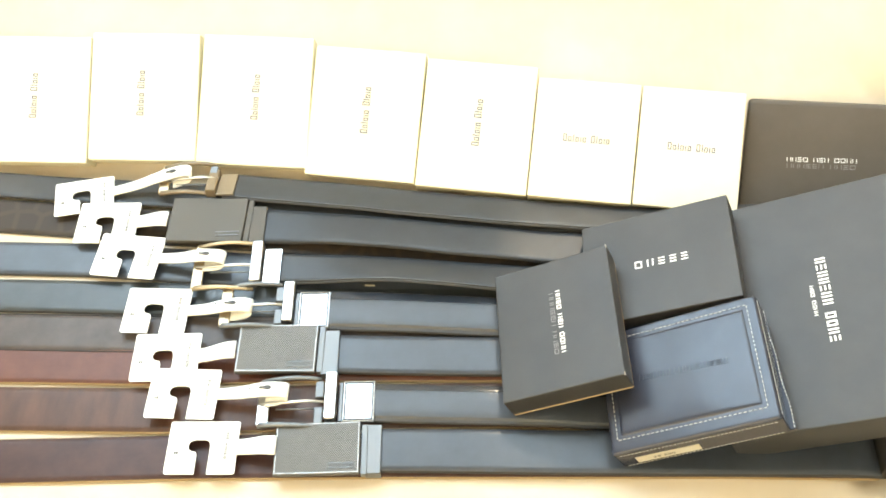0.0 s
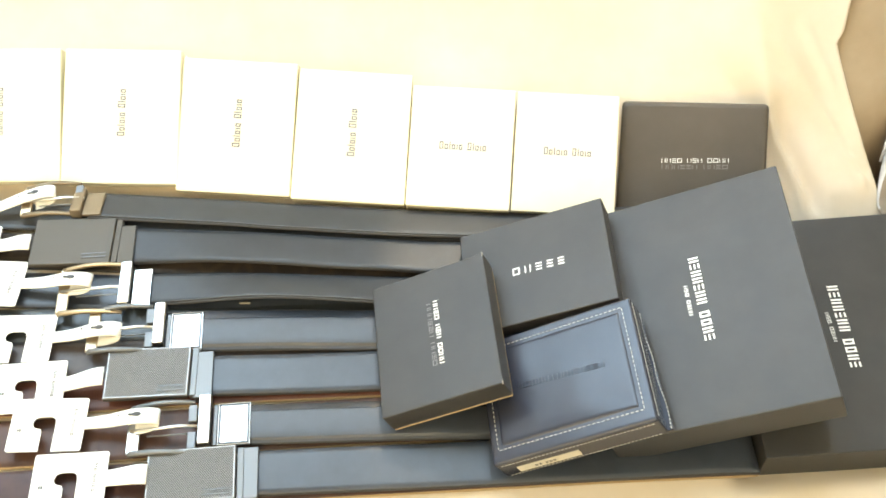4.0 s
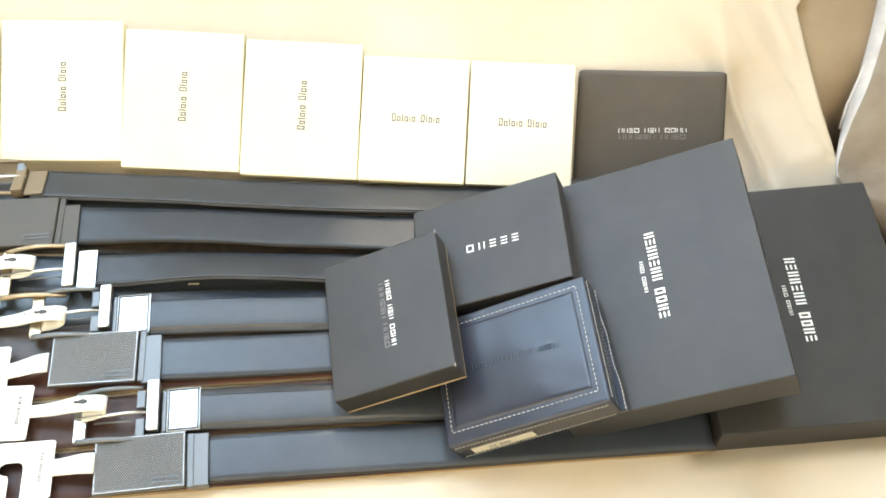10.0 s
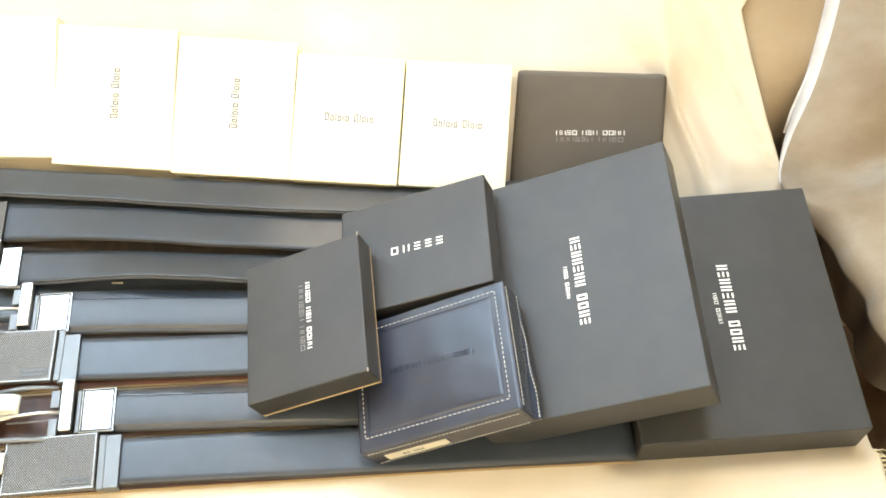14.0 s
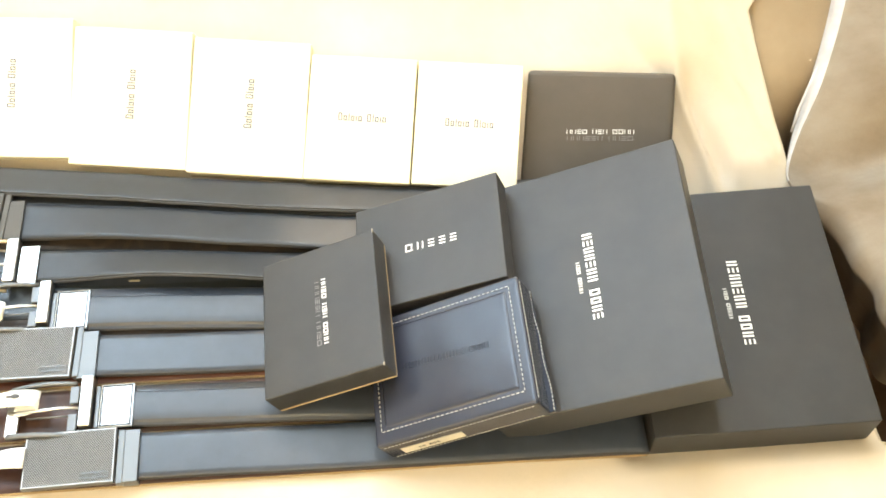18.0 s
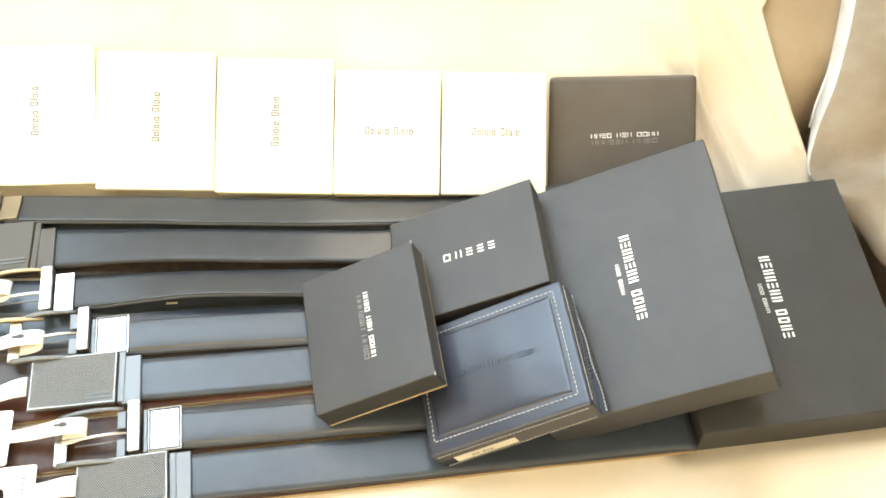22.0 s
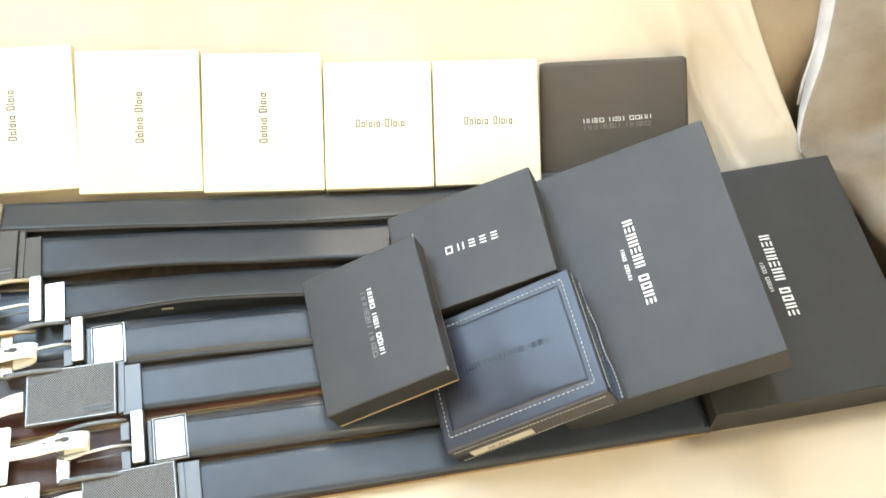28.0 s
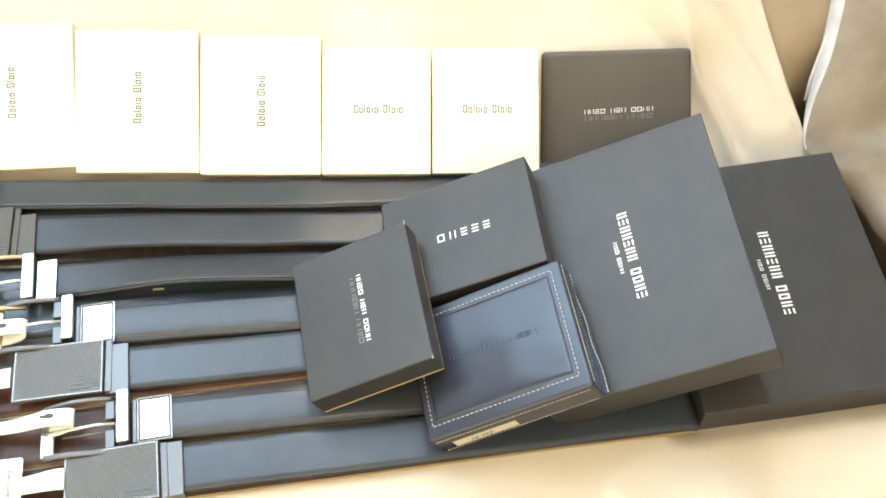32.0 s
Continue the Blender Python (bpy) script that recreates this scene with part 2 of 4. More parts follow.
def block(bm, size, at=(0, 0, 0), bevel=0.0, segments=2, rz=0.0, m=None):
    """A box with rounded edges, by size and centre, added to bm."""
    turn = m if m is not None else Matrix.Translation(at) @ Matrix.Rotation(radians(rz), 4, "Z")
    made = bmesh.ops.create_cube(bm, size=1.0, matrix=turn @ Matrix.Diagonal((*size, 1)))
    if bevel:
        edges = list({e for v in made["verts"] for e in v.link_edges})
        bmesh.ops.bevel(bm, geom=edges, offset=bevel, segments=segments, profile=0.6, affect="EDGES", clamp_overlap=True)
    return bm


def slab(size, at=(0, 0, 0), bevel=0.0, segments=2, rz=0.0):
    return block(bmesh.new(), size, at, bevel, segments, rz)


def tube(bm, pts, r, sides=8, flat=1.0, closed=False):
    """A bent rod through pts; flat squashes it in height."""
    pts = [Vector(p) for p in pts]
    rings, n = [], len(pts)
    for i, p in enumerate(pts):
        a = pts[(i - 1) % n] if closed or i else p
        b = pts[(i + 1) % n] if closed or i < n - 1 else p
        d = (b - a).normalized()
        up = Vector((0, 0, 1)) if abs(d.z) < 0.9 else Vector((1, 0, 0))
        s = d.cross(up).normalized()
        u = s.cross(d)
        rings.append([bm.verts.new(p + r * (math.cos(6.2832 * k / sides) * s + flat * math.sin(6.2832 * k / sides) * u)) for k in range(sides)])
    for i in range(n if closed else n - 1):
        A, B = rings[i], rings[(i + 1) % n]
        for k in range(sides):
            bm.faces.new((A[k], A[(k + 1) % sides], B[(k + 1) % sides], B[k]))
    if not closed:
        bm.faces.new(rings[0])
        bm.faces.new(rings[-1][::-1])
    bmesh.ops.recalc_face_normals(bm, faces=bm.faces)
    return bm


def ribbon(centre, width, thick, tilt=0.0, dome=0.0002, edge=0.0009, wobble=0.0, pad=0.0, far=0.46):
    """A strap along x: centre gives (x, y, z of the underside) and, if given, its own twist; rounded long edges, a faint dome, and with pad a raised middle between flat margins."""
    bm = bmesh.new()
    xs = [c[0] for c in centre]
    n = max(8, int((xs[-1] - xs[0]) / 0.006))
    h, rings = width / 2, []
    for i in range(n + 1):
        x = xs[0] + (xs[-1] - xs[0]) * i / n
        y, z = (sum(float(np.interp(x + d, xs, [c[k] for c in centre])) for d in (-0.010, -0.004, 0.004, 0.010)) / 4 for k in (1, 2))
        lean = tilt + float(np.interp(x, xs, [c[3] if len(c) > 3 else 0.0 for c in centre]))
        y += wobble * noise.noise(Vector((x * 6, centre[0][1] * 40, 1.7)))
        z += 0.4 * wobble * noise.noise(Vector((x * 9, centre[0][1] * 31, 5.1)))
        if pad:
            top = [(-h + edge, thick - 0.0006), (-h * 0.84, thick - 0.0004), (-h * 0.81, thick - 0.0002), (-h * 0.77, thick + pad * 0.85), (-h * 0.72, thick + pad), (-h * 0.35, thick + pad + dome), (0, thick + pad + dome),
                   (h * far, thick + pad), (h * (far + 0.05), thick + pad * 0.85), (h * (far + 0.08), thick), (h * (far + 0.12), thick - 0.0001), (h - edge, thick - 0.0001 - 0.16 * (h - edge - h * (far + 0.12)))]
        else:
            top = [(-h + edge, thick), (-h * 0.7, thick + dome), (-h * 0.35, thick + dome * 1.15), (0, thick + dome * 1.2), (h * 0.35, thick + dome * 1.15), (h * 0.7, thick + dome), (h - edge, thick)]
        prof = [(-h, thick * 0.3), (-h, thick * 0.6)] + top + [(h, thick * 0.6), (h, thick * 0.3), (h - edge, 0), (-h + edge, 0)]
        rings.append([bm.verts.new((x, y + a, z + b - lean * a)) for a, b in prof])
    for A, B in zip(rings, rings[1:]):
        for k in range(len(A)):
            f = bm.faces.new((A[k], B[k], B[(k + 1) % len(A)], A[(k + 1) % len(A)]))
            f.material_index = 1 if k < 2 or k > len(top) else (2 if pad and k >= len(top) - 1 else 0)
            f.smooth = 2 <= k <= len(top)
    bm.faces.new(rings[0])
    bm.faces.new(rings[-1][::-1])
    bmesh.ops.recalc_face_normals(bm, faces=bm.faces)
    return bm


def blade(pts, w0, w1, thick):
    """A flat metal band along pts, tapering from width w0 to w1 across y."""
    bm = bmesh.new()
    rows = []
    for i, p in enumerate(pts):
        w = (w0 + (w1 - w0) * i / (len(pts) - 1)) / 2
        rows.append([bm.verts.new((p[0], p[1] + a * w, p[2] + b * thick)) for a, b in ((-1, -0.3), (-0.7, 0.5), (0.7, 0.5), (1, -0.3), (0, -0.5))])
    for A, B in zip(rows, rows[1:]):
        for k in range(5):
            bm.faces.new((A[k], B[k], B[(k + 1) % 5], A[(k + 1) % 5]))
    bm.faces.new(rows[0])
    bm.faces.new(rows[-1][::-1])
    bmesh.ops.recalc_face_normals(bm, faces=bm.faces)
    return bm


def glyphs(text, height, advance, at, turn=0.0, thick=0.68, gap=0.25, z=0.00025, stroke=0.16):
    """A line of plain marks in the plane z, as wide and dense as print: hollow blocks (O tall, o low), pairs (H) and triples (E) of bars, single bars (I tall, i low), from at, along the direction turn."""
    bm = bmesh.new()
    base = Matrix.Translation((*at, z)) @ Matrix.Rotation(radians(turn), 4, "Z")
    wide = {"O": 1.12, "o": 1.0, "I": 0.55, "i": 0.55, " ": 0.8}
    unit = advance * len(text) / sum(wide.get(ch, 1.0) for ch in text)
    x, s = 0.0, stroke * height
    for ch in text:
        cell = wide.get(ch, 1.0) * unit
        h = height * (thick if ch in "oi" else 1.0)
        low, w, mid = (h - height) / 2, cell * (1 - gap), x + cell / 2
        x += cell
        if ch == " ":
            continue
        if ch == "H":
            for side in (-1, 1):
                block(bm, (s, h, 0.0003), m=base @ Matrix.Translation((mid + side * (w - s) / 2, low, 0)))
            continue
        if ch == "E":
            for row in (-1, 0, 1):
                block(bm, (w, s, 0.0003), m=base @ Matrix.Translation((mid, low + row * (h - s) / 2, 0)))
            continue
        if ch in "Ii.":
            block(bm, (s, h, 0.0003), m=base @ Matrix.Translation((mid, low, 0)))
            continue
        for side in (-1, 1):
            block(bm, (s, h, 0.0003), m=base @ Matrix.Translation((mid + side * (w - s) / 2, low, 0)))
            block(bm, (max(w - 2 * s, 0.0001), s, 0.0003), m=base @ Matrix.Translation((mid, low + side * (h - s) / 2, 0)))
    return bm


# ---- the ground under everything: seat, the dip along the row and the slope behind ----
def row_v(x, y):
    return y - (0.557 - 0.138 * x)


def ground(x, y):
    v = row_v(x, y)
    low = -0.019 * smoothstep(-0.105, -0.055, v)
    slope = 0.009 + 0.554 * v
    z = low if v < -0.06 else max(low, slope)
    under = smoothstep(0.03, 0.08, x) * (1 - smoothstep(0.2, 0.26, x)) * smoothstep(0.285, 0.31, y) * (1 - smoothstep(0.44, 0.47, y))
    press = smoothstep(0.24, 0.262, x) * smoothstep(0.247, 0.256, y) * (1 - smoothstep(0.43, 0.455, y))
    return z - 0.006 * under - 0.008 * press * (1 - under)


def cloth_edge(y):
    return float(np.interp(y, (-0.2, 0.2, 0.24, 0.30, 0.42, 0.477, 0.52, 0.564, 0.598, 0.606, 0.64, 1.0), (0.44, 0.428, 0.432, 0.430, 0.428, 0.427, 0.417, 0.409, 0.404, 0.411, 0.424, 0.43)))


# creases of the cloth: from, to, height, width
CREASES = ((0.228, 0.252, 0.168, 0.205, 0.0020, 0.0045), (0.300, 0.243, 0.262, 0.195, 0.0014, 0.0050), (0.130, 0.252, 0.045, 0.225, 0.0014, 0.0060),
           (0.352, 0.60, 0.392, 0.53, 0.0022, 0.0065), (0.372, 0.62, 0.398, 0.565, 0.0015, 0.0050))


def cloth_z(x, y):
    """The cloth's height: the ground with small ripples, a crease and folds beside the last box, and a puckered hem."""
    z = ground(x, y)
    free = smoothstep(0.02, 0.06, row_v(x, y))
    z += 0.0015 * noise.noise(Vector((x * 9, y * 9, 0))) * (0.3 + 1.2 * free)
    # a long fold from the top down past the last box: the cloth turns away beyond it
    run = x - float(np.interp(y, (0.47, 0.4768, 0.4928, 0.51, 0.53, 0.55, 0.575, 0.61, 0.7), (0.366, 0.364, 0.3607, 0.3535, 0.3462, 0.341, 0.339, 0.339, 0.343)))
    span = smoothstep(0.452, 0.476, y) * (1 - 0.5 * smoothstep(0.66, 0.8, y))
    rise = smoothstep(-0.011 - 0.03 * smoothstep(0.55, 0.60, y), 0.0, run)
    z += span * 0.014 * rise * (0.3 + 0.7 * smoothstep(0.53, 0.57, y)) * max(0.0, 1 - max(0.0, run) / 0.066) ** 1.15
    low = smoothstep(0.465, 0.49, y) * (1 - smoothstep(0.535, 0.565, y))
    z += low * (0.0040 * math.exp(-((run + 0.001) / 0.0040) ** 2) - 0.0085 * math.exp(-((run - 0.009) / 0.007) ** 2))
    shelf = smoothstep(0.372, 0.386, x) * (1 - smoothstep(0.41, 0.422, x))
    z += 0.0015 * shelf * math.exp(-((y - 0.489) / 0.0075) ** 2)
    hem = x - (0.4125 - 0.467 * (y - 0.5))
    along = smoothstep(0.483, 0.49, y) * (1 - smoothstep(0.54, 0.553, y))
    z += along * (0.0013 * math.sin(y * 700 + 2 * math.sin(y * 260)) * math.exp(-(hem / 0.0035) ** 2) + 0.0016 * math.exp(-((hem + 0.005) / 0.004) ** 2) - 0.0008 * math.exp(-((hem - 0.004) / 0.003) ** 2))
    for ax, ay, bx, by, high, wide in CREASES:
        lx, ly = bx - ax, by - ay
        u = ((x - ax) * lx + (y - ay) * ly) / (lx * lx + ly * ly)
        if -0.1 < u < 1.1:
            off = ((x - ax) * ly - (y - ay) * lx) / math.hypot(lx, ly)
            z += high * smoothstep(-0.1, 0.2, u) * (1 - smoothstep(0.8, 1.1, u)) * (math.exp(-(off / wide) ** 2) - 0.7 * math.exp(-((off - 1.4 * wide) / wide) ** 2))
    front = 1 - smoothstep(0.2, 0.25, y)
    return z + front * (0.004 * noise.noise(Vector((x * 14 + 3, y * 7, 2))) + 0.0022 * noise.noise(Vector((x * 26 + y * 30, y * 9 - x * 5, 7))))


def cloth_bm():
    bm = bmesh.new()
    ys = [-0.2 + 0.02 * i for i in range(21)] + [0.205 + 0.007 * i for i in range(32)] + [0.43 + 0.0025 * i for i in range(72)] + [0.615 + 0.016 * i for i in range(25)]
    grid = []
    for y in ys:
        e = cloth_edge(y)
        xs = [-0.75 + 1.0 * k / 119 for k in range(120)] + [0.25 + (e - 0.25) * (k + 1) / 70 for k in range(70)]
        grid.append([bm.verts.new((x, y, cloth_z(x, y))) for x in xs])
    for a, b in zip(grid, grid[1:]):
        for k in range(len(a) - 1):
            bm.faces.new((a[k], a[k + 1], b[k + 1], b[k]))
    return bm


# ---- room, unseen: floor, ceiling, pale walls set close for bounce, windows behind the sofa ----
X0, X1, Y0, Y1, ZF, ZC = -1.9, 1.6, -1.3, 1.25, -0.48, 2.45
tagged(part("floor", slab((X1 - X0 + 0.4, Y1 - Y0 + 0.4, 0.1), ((X0 + X1) / 2, (Y0 + Y1) / 2, ZF - 0.05)), M_FLOOR), "brown wooden floor of the room", "floor", kind="structure")
tagged(part("ceiling", slab((X1 - X0 + 0.4, Y1 - Y0 + 0.4, 0.1), ((X0 + X1) / 2, (Y0 + Y1) / 2, ZC + 0.05)), M_CEIL), "white painted ceiling", "ceiling", kind="structure")
H, MZ = ZC - ZF, (ZC + ZF) / 2
for wname, size, at in (("wall_east", (0.15, Y1 - Y0, H), (X1 + 0.075, (Y0 + Y1) / 2, MZ)),
                        ("wall_west", (0.15, Y1 - Y0, H), (X0 - 0.075, (Y0 + Y1) / 2, MZ))):
    tagged(part(wname, slab(size, at), M_WALL), "plain cream wall out of view, added to bounce light", "wall", kind="structure")
WX0, WX1, WZ0, WZ1 = -1.25, 0.468, 0.66, 2.40
PX0, PX1 = -0.25, 0.062  # unseen pier between the two openings, added to keep sun off the left side
nw = bmesh.new()
yy = Y1 + 0.075
block(nw, (WX0 - X0 + 0.15, 0.15, H), ((X0 - 0.15 + WX0) / 2, yy, MZ))
block(nw, (PX1 - PX0, 0.15, WZ1 - WZ0), ((PX0 + PX1) / 2, yy, (WZ0 + WZ1) / 2))
block(nw, (X1 - WX1 + 0.15, 0.15, H), ((X1 + 0.15 + WX1) / 2, yy, MZ))
block(nw, (WX1 - WX0, 0.15, WZ0 - ZF), ((WX0 + WX1) / 2, yy, (WZ0 + ZF) / 2))
block(nw, (WX1 - WX0, 0.15, ZC - WZ1), ((WX0 + WX1) / 2, yy, (WZ1 + ZC) / 2))
tagged(part("wall_north", nw, M_WALL), "unseen cream wall with two window openings and an added sun-blocking pier", "wall", kind="structure")
# opening for the fill lamp; this window is unseen and added
VX0, VX1 = -1.70, 0.20
sw = bmesh.new()
ys = Y0 - 0.075
block(sw, (VX0 - X0 + 0.15, 0.15, H), ((X0 - 0.15 + VX0) / 2, ys, MZ))
block(sw, (X1 - VX1 + 0.15, 0.15, H), ((X1 + 0.15 + VX1) / 2, ys, MZ))
block(sw, (VX1 - VX0, 0.15, WZ0 - ZF), ((VX0 + VX1) / 2, ys, (WZ0 + ZF) / 2))
block(sw, (VX1 - VX0, 0.15, ZC - WZ1), ((VX0 + VX1) / 2, ys, (WZ1 + ZC) / 2))
tagged(part("wall_south", sw, M_WALL), "unseen cream wall with an added opening for the fill light", "wall", kind="structure")


def window(name, m, width, height, lights=2):
    """A window of one or two lights; its frame and panes stand in the opening, origin at the middle of the sill."""
    win = thing(name, m, "white framed window out of view, letting light in", "window", kind="structure")
    bars = [((width, 0.05, 0.05), (0, 0, 0.025)), ((width, 0.05, 0.05), (0, 0, height - 0.025)), ((0.05, 0.05, height - 0.1), (-width / 2 + 0.025, 0, height / 2)), ((0.05, 0.05, height - 0.1), (width / 2 - 0.025, 0, height / 2))]
    gaps = [(-width / 2 + 0.05, width / 2 - 0.05)]
    if lights == 2:
        bars.append(((0.05, 0.05, height - 0.1), (-width * 0.08, 0, height / 2)))
        gaps = [(-width / 2 + 0.05, -width * 0.08 - 0.025), (-width * 0.08 + 0.025, width / 2 - 0.05)]
    for size, at in bars:
        part("window_frame", slab(size, at, 0.006), M_FRAME, win)
    for x0, x1 in gaps:
        pane = part("pane", slab((x1 - x0, 0.006, height - 0.1), ((x0 + x1) / 2, 0, height / 2)), M_GLASS, win)
        pane.visible_shadow = False


window("window_1", pose((WX0 + PX0) / 2, yy, WZ0), PX0 - WX0, WZ1 - WZ0)
window("window_2", pose((PX1 + WX1) / 2, yy, WZ0), WX1 - PX1, WZ1 - WZ0, 1)
window("fill_window", pose((VX0 + VX1) / 2, ys, WZ0), VX1 - VX0, WZ1 - WZ0)

# ---- sofa: seat block, sloped back, base ----
sofa = thing("sofa", pose(0.1, 0.3, ZF), "tan upholstered sofa under a cream cloth", "sofa")


def sofa_top():
    """Upholstery surface: flat seat, low to the side of the cloth, rising to the back."""
    bm = bmesh.new()
    grid = []
    for j in range(75):
        y = -0.22 + 0.018 * j
        line = []
        for i in range(105):
            x = -0.95 + 0.02 * i
            drop = 0.30 * smoothstep(0.422, 0.448, x) * (1 - smoothstep(0.47, 0.56, y))
            z = ground(min(x, 0.42), y) - 0.008 - drop
            z += 0.003 * noise.noise(Vector((x * 8, y * 8, 4)))
            line.append(bm.verts.new((x - 0.1, y - 0.3, z - ZF)))
        grid.append(line)
    for a, b in zip(grid, grid[1:]):
        for k in range(len(a) - 1):
            f = bm.faces.new((a[k], a[k + 1], b[k + 1], b[k]))
            # faces in the gap beside the cloth take the painted shade colour
            f.material_index = 1 if a[k + 1].co.x > 0.325 and a[k].co.y < 0.165 else 0
    rim = [e for e in bm.edges if e.is_boundary]
    low = bmesh.ops.extrude_edge_only(bm, edges=rim)
    for v in [g for g in low["geom"] if isinstance(g, bmesh.types.BMVert)]:
        v.co.z = 0.06
    return bm


part("seat", sofa_top(), [M_TAN, M_GAP_SHADE], sofa, smooth=True)
for fx in (-0.95, 1.0):
    for fy in (-0.45, 0.75):
        part("foot", slab((0.06, 0.06, 0.06), (fx, fy, 0.03), 0.006), M_FLOOR, sofa)

cloth = tagged(part("cloth", cloth_bm(), M_CLOTH, smooth=True), "cream cotton cloth spread over the sofa seat", "cloth")
sol = cloth.modifiers.new("thickness", "SOLIDIFY")
sol.thickness, sol.offset = 0.0012, -1


def fringe():
    """Loose threads along the cloth's side edge near the front."""
    bm = bmesh.new()
    rnd = random.Random(5)
    for i in range(70):
        y = 0.14 + 0.115 * i / 70
        x = cloth_edge(y)
        z = ground(x, y)
        l, s = rnd.uniform(0.004, 0.011), rnd.uniform(-0.5, 0.3)
        tube(bm, [(x - 0.002, y, z), (x + l * 0.5, y + s * l * 0.5, z - 0.0006), (x + l, y + s * l * 1.2, z - 0.004)], 0.0003, 4)
    return bm


part("fringe", fringe(), M_FRINGE, cloth, "loose frayed threads")


# ---- cushion beside the cloth ----
def cushion_bm():
    ring = [(0.421, 0.470), (0.428, 0.500), (0.444, 0.533), (0.460, 0.568), (0.476, 0.610), (0.50, 0.68), (0.55, 0.82), (0.98, 0.80), (1.0, 0.30), (0.70, 0.21), (0.57, 0.27),
            (0.480, 0.305), (0.463, 0.335), (0.459, 0.352), (0.461, 0.367), (0.4575, 0.380), (0.4515, 0.394), (0.449, 0.411), (0.4425, 0.429), (0.431, 0.445)]
    n = len(ring)
    c = Vector((0.70, 0.53))
    bm = bmesh.new()
    rows = []

    def base(x, y):
        return max(ground(0.42, y), -0.004) + 0.004
    # (inset, height above the rest, side?)
    for inset, up in ((0.070, -0.16), (0.030, -0.05), (0.006, -0.018), (0.0, -0.005), (0.009, 0.008), (0.014, 0.012), (0.05, 0.017), (0.25, 0.024), (0.6, 0.03)):
        row = []
        for k in range(n * 6):
            a, b = Vector(ring[k // 6]), Vector(ring[(k // 6 + 1) % n])
            pp, qq = Vector(ring[(k // 6 - 1) % n]), Vector(ring[(k // 6 + 2) % n])
            t = (k % 6) / 6
            p = 0.5 * ((2 * a) + (b - pp) * t + (2 * pp - 5 * a + 4 * b - qq) * t * t + (3 * a - pp - 3 * b + qq) * t ** 3)
            # the satin side narrows to a point where the cushion meets the cloth
            slim = 0.10 + 0.90 * smoothstep(0.0, 13.0, min(k, 6 * n - k)) if up > -0.1 else 1.0
            q = p + (c - p).normalized() * inset * (slim if inset < 0.02 else 1.0) if inset < 0.1 else p.lerp(c, inset)
            z = base(q.x, q.y) + up * slim + 0.004 * noise.noise(Vector((q.x * 11, q.y * 11, up * 5)))
            row.append(bm.verts.new((q.x, q.y, z)))
        rows.append(row)
    for i, (A, B) in enumerate(zip(rows, rows[1:])):
        for k in range(len(A)):
            f = bm.faces.new((A[k], A[(k + 1) % len(A)], B[(k + 1) % len(A)], B[k]))
            f.material_index = 1 if 0 < i < 4 and k < 40 else 0
    mid = bm.verts.new((c.x, c.y, base(c.x, c.y) + 0.033))
    for k in range(len(rows[-1])):
        bm.faces.new((rows[-1][k], rows[-1][(k + 1) % len(rows[-1])], mid))
    bmesh.ops.recalc_face_normals(bm, faces=bm.faces)
    return bm


cushion = tagged(part("cushion", cushion_bm(), [M_PILLOW, M_PIPING], smooth=True), "beige velvet cushion with a pale satin side, leaning beside the cloth", "cushion")
part("piping", tube(bmesh.new(), [(0.503, 0.617, 0.090), (0.4746, 0.578, 0.060), (0.4631, 0.5629, 0.048), (0.4525, 0.5475, 0.036), (0.4396, 0.5267, 0.019), (0.4335, 0.5130, 0.008)], 0.0013, 8), M_PIPING, cushion, "thin pale piping", smooth=True)


# ---- gift boxes ----
def gift_box(name, at, turn, size, label, paper, rim=None, rim_h=0.0015, lip=0.0004, bevel=0.0012, group=""):
    """A lidded carton; at is the centre of the lid's top."""
    w, d, h = size
    m = pose(*at, *turn) @ Matrix.Translation((0, 0, -h))
    box = thing(name, m, label, "gift box", group)
    part("base", slab((w - 2 * lip, d - 2 * lip, h * 0.5), (0, 0, h * 0.25), bevel * 0.6), rim or paper, box, "kraft coloured lower edge" if rim else "")
    part("lid", slab((w, d, h - rim_h), (0, 0, rim_h + (h - rim_h) / 2), bevel, 3), paper, box)
    return box


def mark(box, h, text, height, advance, at, turn, mat, gap=0.25, stroke=0.16):
    part("logo", glyphs(text, height, advance, at, turn, 0.68, gap, h + 0.0001, stroke), mat, box)


IVORY = ((-0.3817, 0.5976, 30.6, 0.5, -3.0, 0.0920, 0.1100), (-0.2875, 0.5966, 31.0, 0.9, -2.9, 0.0942, 0.1108), (-0.1902, 0.5880, 30.0, 1.1, -4.6, 0.0955, 0.1120),
         (-0.0950, 0.5692, 32.0, 1.2, -7.5, 0.0935, 0.1095), (-0.0016, 0.5521, 28.6, 2.0, -7.2, 0.0922, 0.1076), (0.0857, 0.5338, 26.8, -0.2, -8.7, 0.0835, 0.0991), (0.1689, 0.5216, 26.2, -0.8, -9.1, 0.0822, 0.0987))
